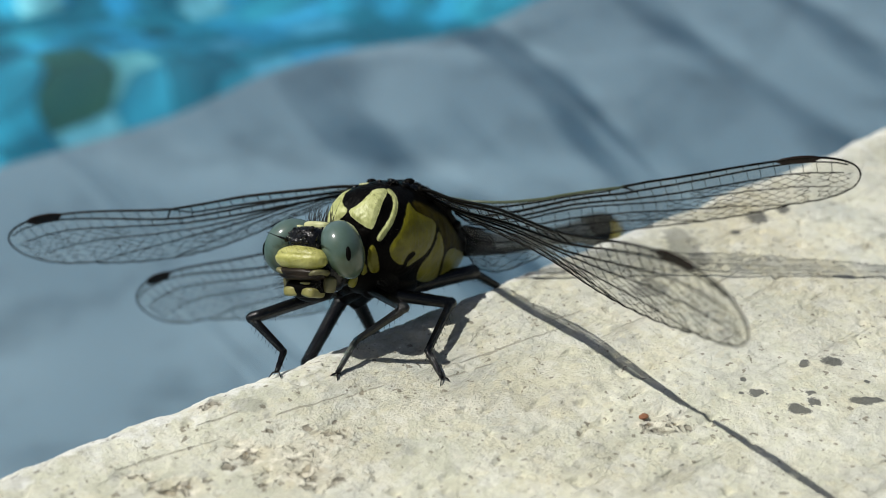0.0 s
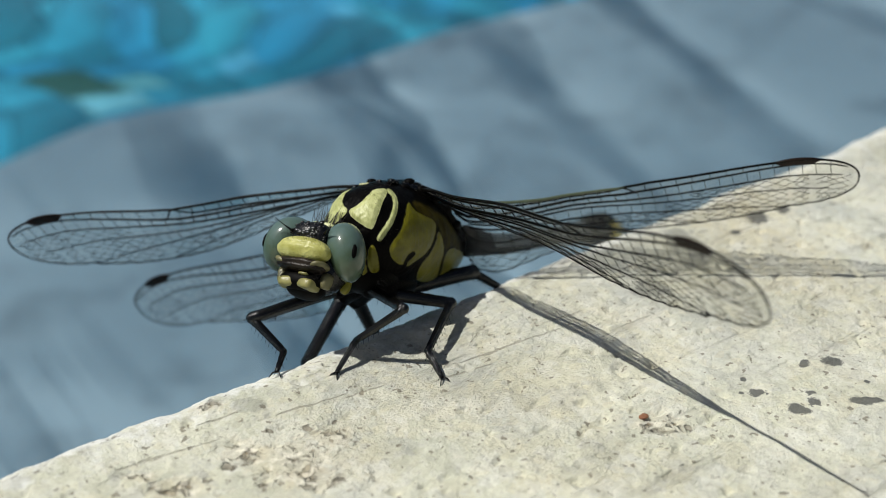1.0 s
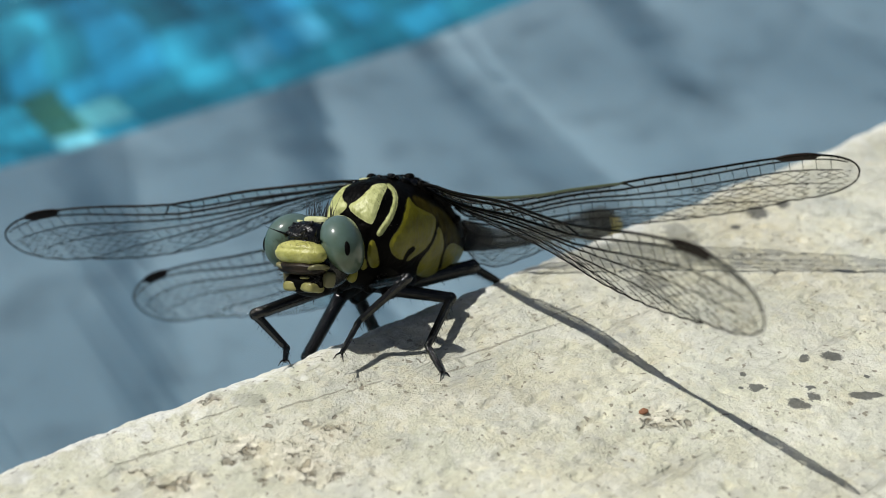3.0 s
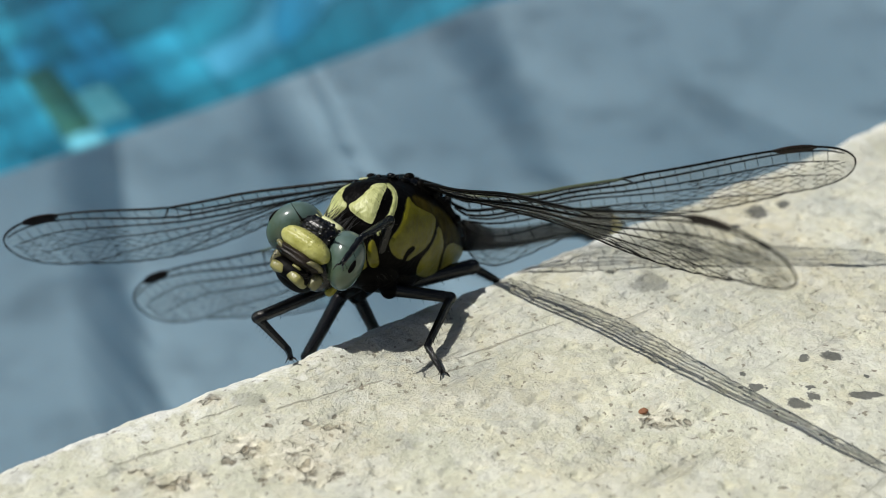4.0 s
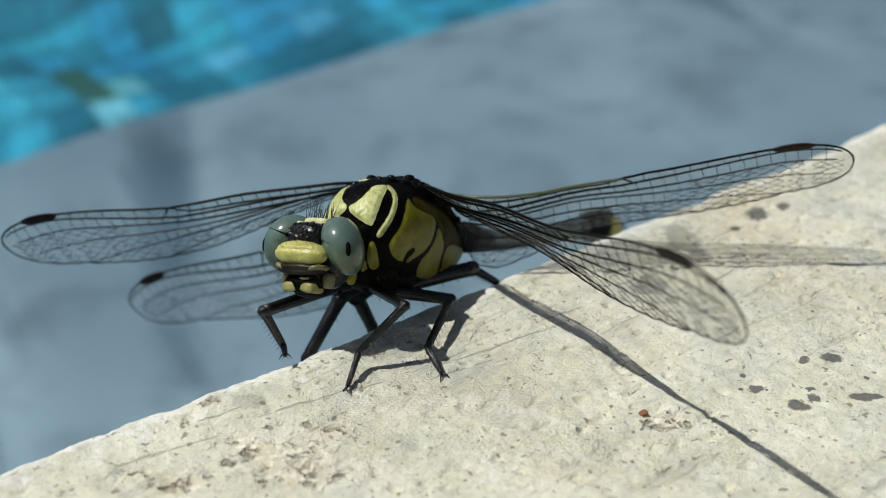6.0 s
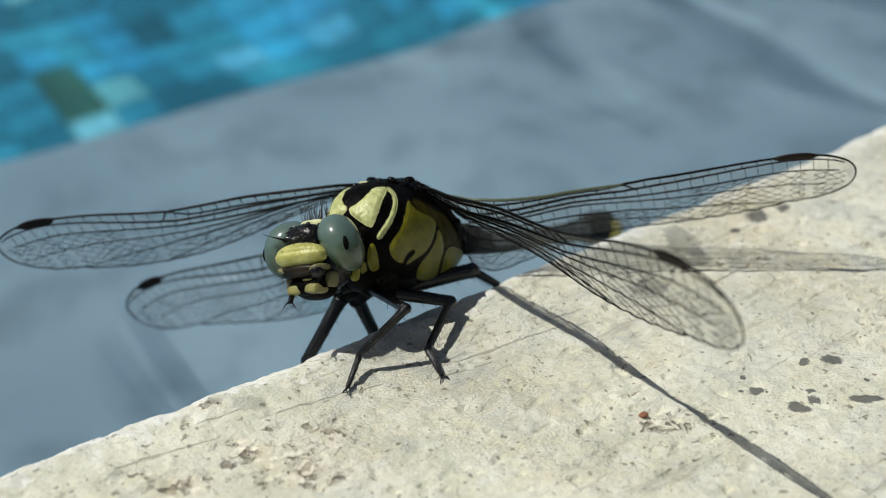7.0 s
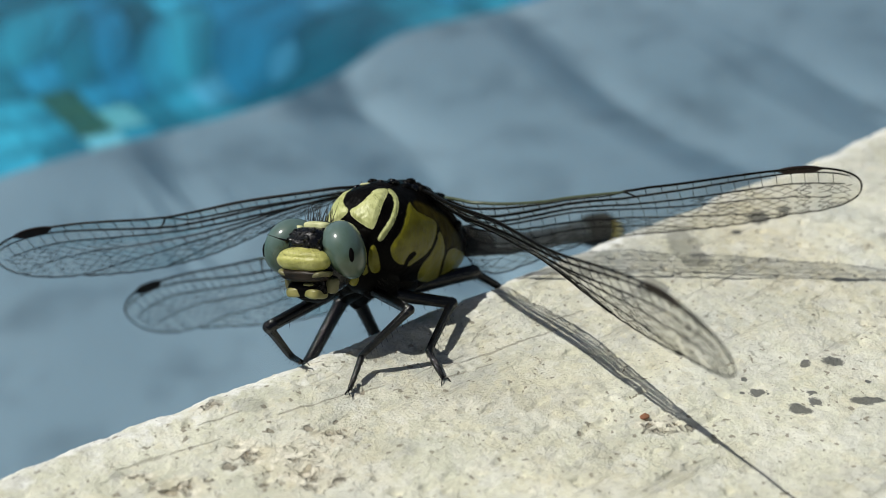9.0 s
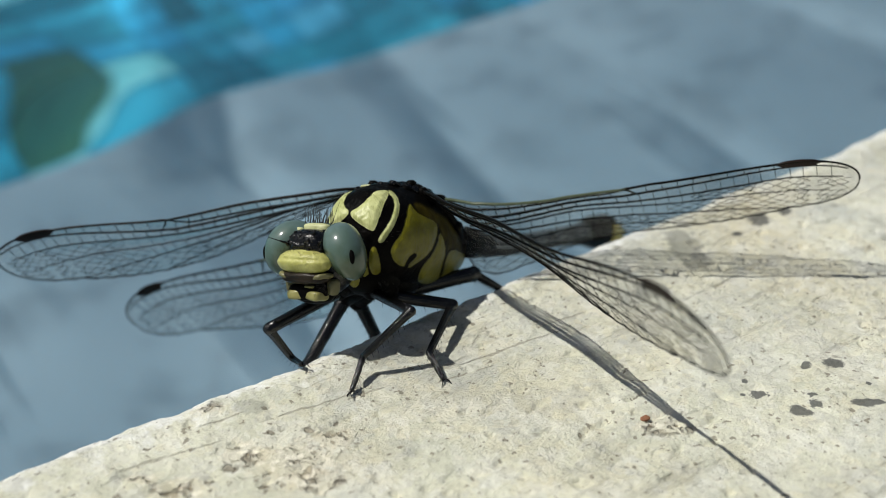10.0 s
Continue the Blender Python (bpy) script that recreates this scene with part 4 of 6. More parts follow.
# ---- head: x forward, y to its left, z up ----
def head():
    bm = bmesh.new()
    ball(bm, (-.6 * MM, 0, -.3 * MM), (2.0 * MM, 2.9 * MM, 2.9 * MM), None, 20, 28, 0, 2.3)
    ball(bm, (.9 * MM, 0, 1.0 * MM), (1.45 * MM, 1.7 * MM, 1.15 * MM), None, 18, 24, 0, 2.8)
    ob = part("head", bm, GLOSS, fly, "black and yellow dragonfly head")

    def add(name, mats, label="", **kw):
        b = bmesh.new()
        ball(b, Vector(kw["c"]) * MM, Vector(kw["s"]) * MM, kw.get("turn"), kw.get("rows", 24), kw.get("cols", 32), 0, kw.get("power", 2.0), kw.get("shape"))
        return part(name, b, mats, ob, label)
    for y in (1, -1):
        b = bmesh.new()
        turn = Euler((radians(25 * y), radians(6), radians(26 * y))).to_matrix()
        ball(b, (0, 0, 0), (2.3 * MM, 1.58 * MM, 2.38 * MM), turn, 32, 44, 0, 2.1, lambda v: Vector((v.x, v.y * (1 + .06 * v.z / MM), v.z)))
        e = part("compound_eye", b, EYE, ob, "large glossy grey-green compound eye", at=Matrix.Translation(Vector((-.1, 2.52 * y, .45)) * MM))
        b = bmesh.new()
        ball(b, Vector((1.56, 1.5 * y, -.25)) * MM, (.17 * MM, .23 * MM, .56 * MM), Euler((radians(8 * y), 0, radians(45 * y))).to_matrix(), 10, 14, 0)
        part("pseudopupil", b, BLACK, e, "dark spot in the eye")
    add("forehead", FACE, "bright yellow swollen forehead band", c=(1.9, 0, -.35), s=(1.25, 2.32, 1.0), power=2.35, rows=36, cols=60, shape=lambda v: Vector((v.x * (1 - .25 * max(0.0, -v.z / MM)) - .10 * MM * math.exp(-((v.z / MM - .25) / .12) ** 2) + .04 * MM * noise.noise(v / MM * 1.6), v.y * (1 - .10 * max(0.0, v.z / MM)), v.z)))
    add("clypeus", BROWN, "dark brown plate below the forehead", c=(1.68, 0, -1.55), s=(1.15, 2.05, .55), power=2.6, rows=30, cols=48, shape=lambda v: Vector((v.x * (1 - .10 * math.exp(-((v.z / MM + .1) / .14) ** 2)), v.y, v.z + .05 * MM * noise.noise(v / MM * 1.9))))
    for y in (1, -1):
        add("clypeus_spot", DULL, "", c=(1.72, 1.5 * y, -1.5), s=(.95, .78, .27), power=2.6, turn=Euler((radians(18 * y), 0, radians(-12 * y))).to_matrix(), rows=12, cols=18)
    add("labrum", BLACK, "", c=(1.15, 0, -2.7), s=(1.0, 1.72, .76), power=2.6)
    for y in (1, -1):
        add("labrum_spot", LIP, "pale yellow plate of the upper lip", c=(1.38, .84 * y, -2.93), s=(.84, .80, .44), power=3.6, turn=Euler((radians(-6 * y), 0, radians(-10 * y))).to_matrix(), rows=18, cols=26, shape=lambda v: Vector((v.x, v.y, v.z * (1 - .12 * abs(v.y) / MM) + .05 * MM * noise.noise(v / MM * 2.1))))
        add("mandible_spot", DULL, "yellow mandible base", c=(.75, 1.95 * y, -2.3), s=(.5, .40, .64), power=3.4, turn=Euler((radians(-8 * y), 0, radians(-14 * y))).to_matrix(), rows=16, cols=22)
        add("cheek_spot", YELLOW, "yellow patch behind the eye", c=(-1.7, 2.35 * y, -1.7), s=(.42, .42, .8), power=2.4, rows=14, cols=20)
    add("chin", BLACK, "", c=(.2, 0, -2.8), s=(1.6, 1.6, 1.0), power=2.2)
    add("occiput", PALE, "pale yellow bar behind the eyes", c=(.1, 0, 2.25), s=(.55, 1.12, .34), power=3.2)
    add("labrum_bar", OLIVE, "narrow pale bar above the lip", c=(1.95, .55, -2.25), s=(.35, .42, .12), power=3.0, rows=10, cols=14)
    add("crown_spot", PALE, "pale spot on the crown", c=(.7, -1.35, 2.05), s=(.3, .42, .2), power=2.8, rows=10, cols=14)

    def brow_x(y, z):
        return .9 + 1.45 * max(0.0, 1 - abs(y / 1.75) ** 2.8 - abs((z - 1) / 1.2) ** 2.8) ** (1 / 2.8) - .03
    b = bmesh.new()
    rnd = random.Random(12)
    for k in range(46):
        z = .35 + 1.75 * rnd.random()
        y = (1.72 - .28 * (z - .35)) * (2 * rnd.random() - 1)
        r = .09 + .17 * rnd.random() ** 2
        ball(b, Vector((brow_x(y, z), y, z)) * MM, (.7 * r * MM, 1.5 * r * MM, .9 * r * MM), Euler((rnd.random() - .5, 0, -.3 * y)).to_matrix(), 8, 10, 0, 2.2, lambda v: v * (1 + .3 * noise.noise(v / MM * 4.1)))
    part("brow", b, GLOSS, ob, "knobbly black brow")
    b = bmesh.new()
    for y, z, x in ((0, 1.95, 1.5), (.85, 1.6, 1.95), (-.85, 1.6, 1.95)):
        ball(b, Vector((x, y, z)) * MM, (.24 * MM, .24 * MM, .2 * MM), None, 8, 12, 0)
    part("ocellus", b, GLOSS, ob)
    for y in (1, -1):
        b = bmesh.new()
        o = Vector((2.0, 1.35 * y, 1.0)) * MM
        tube(b, [o, o + Vector((.3, .25 * y, .12)) * MM, o + Vector((.75, .65 * y, .30)) * MM, o + Vector((1.35, 1.15 * y, .55)) * MM], [.13 * MM, .10 * MM, .035 * MM, .02 * MM], 6)
        part("antenna", b, GLOSS, ob, "short black bristle antenna")
    rnd = random.Random(3)
    b = bmesh.new()
    crest = [(Vector((.1 - .5 * rnd.random(), (rnd.random() - .5) * 2.6, 2.55)) * MM, Vector((-.1, (rnd.random() - .5) * .5, 1))) for _ in range(36)]
    bristles(b, crest, 1.5 * MM, .030 * MM, rnd)
    brow = [(Vector((1.9 + .5 * rnd.random(), (rnd.random() - .5) * 3.4, .55)) * MM, Vector((.5, 0, 1))) for _ in range(50)]
    bristles(b, brow, .55 * MM, .014 * MM, rnd)
    beard = [(Vector((1.6 + .8 * rnd.random(), (-1 if rnd.random() < .5 else 1) * (1.4 + .7 * rnd.random()), -1.3 - 1.4 * rnd.random())) * MM, Vector((.7, (rnd.random() - .5) * 2, -.5))) for _ in range(110)]
    bristles(b, beard, .55 * MM, .014 * MM, rnd)
    fuzz = [(Vector((2.2 + .9 * rnd.random(), (rnd.random() - .5) * 4.0, -.1 + .6 * rnd.random())) * MM, Vector((.8, 0, .6))) for _ in range(160)]
    bristles(b, fuzz, .32 * MM, .009 * MM, rnd)
    tagged(part("head_bristles", b, HAIR, ob, "stiff black bristles on the head"), kind="stuff")
    return ob


head_part = head()


HIPS = ((6.0, 0.6, -4.4), (6.4, -2.3, -4.5), (4.4, 1.5, -4.9), (3.3, -3.9, -5.4), (1.4, 0.6, -4.5), (1.1, -3.9, -5.7))


def chest():
    """The dark underside that carries the legs."""
    bm = bmesh.new()
    for c, s in (((5.2, 0, -3.0), (2.6, 2.6, 1.9)), ((2.6, 0, -3.7), (3.2, 2.5, 1.6)), ((7.4, -.5, -.6), (1.8, 1.6, 1.8)), ((-.6, 0, -3.9), (3.0, 2.2, 1.2))):
        ball(bm, Vector(c) * MM, Vector(s) * MM, None, 16, 24, 0, 2.2)
    part("chest", bm, BLACK, fly, "black chest between the legs")
    for hip in HIPS:
        bm = bmesh.new()
        h = Vector(hip) * MM
        root = Vector((h.x * .8 + 1.0 * MM, h.y * .35, -3.0 * MM))
        tube(bm, [root, root.lerp(h, .6), h], [1.5 * MM, 1.15 * MM, .75 * MM], 14)
        ball(bm, h, [.78 * MM] * 3, None, 10, 14)
        part("coxa", bm, BLACK, fly)
    rnd = random.Random(5)
    bm = bmesh.new()
    spots = []
    for _ in range(260):
        a = rnd.random() * 2 * math.pi
        spots.append((Vector((3.5 + 4.2 * rnd.random(), 2.3 * math.cos(a), -3.4 - 1.1 * abs(math.sin(a)))) * MM, Vector((.5, math.cos(a), -.9))))
    for _ in range(150):
        x = 4.2 + 3.9 * rnd.random()
        a = (rnd.random() - .5) * 3.6
        rho = (1 - (x / 8.7) ** 2.4) ** (1 / 2.4)
        spots.append((Vector((x, 4.3 * rho * math.sin(a), 4.9 * rho * math.cos(a))) * MM, Vector((.35, math.sin(a), math.cos(a)))))
    for _ in range(160):
        spots.append((Vector((6.5 + 1.2 * rnd.random(), (rnd.random() - .5) * 5, 1.5 + 2.0 * rnd.random())) * MM, Vector((1, 0, .8))))
    bristles(bm, spots, .5 * MM, .008 * MM, rnd)
    tagged(part("body_hair", bm, DOWN, fly, "fine pale hair on the chest"), kind="stuff")


chest()


def leg_segment(name, length, r0, r1, spines, seed, foot=False):
    """A limb from its own origin along x, ridged, with spines below."""
    rnd = random.Random(seed)
    bm = bmesh.new()
    n = 12
    pts = [Vector((length * i / (n - 1), 0, 0)) * MM for i in range(n)]
    rad = [(r0 + (r1 - r0) * i / (n - 1)) * (1 + .18 * math.exp(-((i / (n - 1)) / .1) ** 2) + .14 * math.exp(-((1 - i / (n - 1)) / .08) ** 2)) * MM for i in range(n)]
    if foot:
        rad = [r * (1 - .16 * math.cos(i * 2.1)) for i, r in enumerate(rad)]
    tube(bm, pts, rad, 12)
    for k in range(5):
        a = 2 * math.pi * k / 5
        tube(bm, [p + Vector((0, math.cos(a), math.sin(a))) * q * .93 for p, q in zip(pts, rad)][1:-1], [.07 * MM] * (n - 2), 5)
    ball(bm, (0, 0, 0), [r0 * 1.04 * MM] * 3, None, 10, 12)
    if not foot:
        ball(bm, (length * MM, 0, 0), [r1 * 1.1 * MM] * 3, None, 10, 12)
    ob = part(name, bm, LIMB, fly)
    bm = bmesh.new()
    for side in (-1, 1):
        for k in range(spines):
            x = length * (.12 + .84 * k / max(1, spines - 1))
            w = r0 + (r1 - r0) * x / length
            p = Vector((x, side * w * .6, -w * .7))
            tube(bm, [p * MM, (p + Vector((.22, side * .22, -.38))) * MM], [.035 * MM, .008 * MM], 4, 0, False)
    tagged(part("leg_fringe", bm, GLOSS, ob, "row of short black spines"), kind="stuff")
    if foot:
        for side in (-1, 1):
            e = Vector((length, 0, 0))
            bm = bmesh.new()
            tube(bm, [e * MM, (e + Vector((.35, side * .28, .12))) * MM, (e + Vector((.75, side * .5, -.1))) * MM], [.10 * MM, .07 * MM, .02 * MM], 6)
            part("claw", bm, GLOSS, ob)
    return ob


LEGS = {}
for leg_name, (lf, lt, ls), (w0, w1, w2) in (
    ("front_left", (6.51, 5.20, 3.01), (0.45, 0.33, 0.22)),
    ("front_right", (7.60, 3.73, 2.46), (0.56, 0.36, 0.23)),
    ("middle_left", (5.16, 6.80, 2.51), (0.56, 0.36, 0.24)),
    ("middle_right", (6.24, 1.76, 1.75), (0.6, 0.34, 0.24)),
    ("hind_left", (7.62, 3.01, 2.38), (0.78, 0.42, 0.24)),
    ("hind_right", (3.49, 3.68, 2.14), (0.62, 0.38, 0.24)),
):
    LEGS[leg_name] = (leg_segment("femur", lf, w0, w0 * .82, 5, 1), leg_segment("tibia", lt, w1, w1 * .72, 9, 2), leg_segment("tarsus", ls, w2, w2 * .7, 3, 3, True))


# ---- a grain of grit on the stone ----
def grit():
    bm = bmesh.new()
    ball(bm, (0, 0, .03 * MM), (.42 * MM, .27 * MM, .15 * MM), None, 14, 18, 0, 2.6, lambda v: v * (1 + .25 * noise.noise(v / MM * 3.1)))
    ob = new("grain_of_grit", mesh_from("grain_of_grit", bm, RUST))
    x, y = GRIT_AT
    q = on_stone(x, y, relief(x, y) + 0.02)
    ob.matrix_basis = pose(q.x, q.y, q.z, 0, 0, 40)
    return tagged(ob, "tiny rust-red grain of grit lying on the limestone", "grit")


grit()


# ---- mosaic on the pool floor ----
def tiles():
    bm = bmesh.new()
    q = 0.0121
    slab(bm, (-q, -q, 0), (q, q, 0.004))
    me = mesh_from("tile", bm, TILE, False)
    bm = bmesh.new()
    slab(bm, (-q, -q, 0), (q, q, 0.004))
    dark = mesh_from("dark_tile", bm, DARK_TILE, False)
    bm = bmesh.new()
    slab(bm, (-q, -q, 0), (q, q, 0.004))
    pale = mesh_from("pale_tile", bm, PALE_TILE, False)
    floor = bpy.data.objects["pool_floor"]
    for i in range(20):
        for j in range(14):
            x, y = TILES_AT[0] + i * 0.025, TILES_AT[1] + j * 0.025
            off = math.hypot(x - DARK_AT[0], y - DARK_AT[1])
            t = new("tile", pale if math.hypot(x - DARK_AT[0] - 0.022, y - DARK_AT[1] + 0.012) < 0.0125 else dark if off < 0.020 else me)
            t.parent = floor
            t.cycles.is_caustics_receiver = True
            t.matrix_basis = pose(x, y, FLOOR_AT)


TILES_AT, DARK_AT = (0.12, 0.45), (0.166, 0.533)
tiles()


# ---- what moves ----
def limb(leg, rows_by_segment):
    for ob, rows in zip(LEGS[leg], rows_by_segment):
        walk(ob, [(t, pose(x * MM, y * MM, z * MM, a, b, c)) for t, x, y, z, a, b, c in rows])


def turn_wing(ob, rows):
    base = ob.location.copy()
    walk(ob, [(t, pose(base.x, base.y, base.z, a, b, c)) for t, a, b, c in rows])


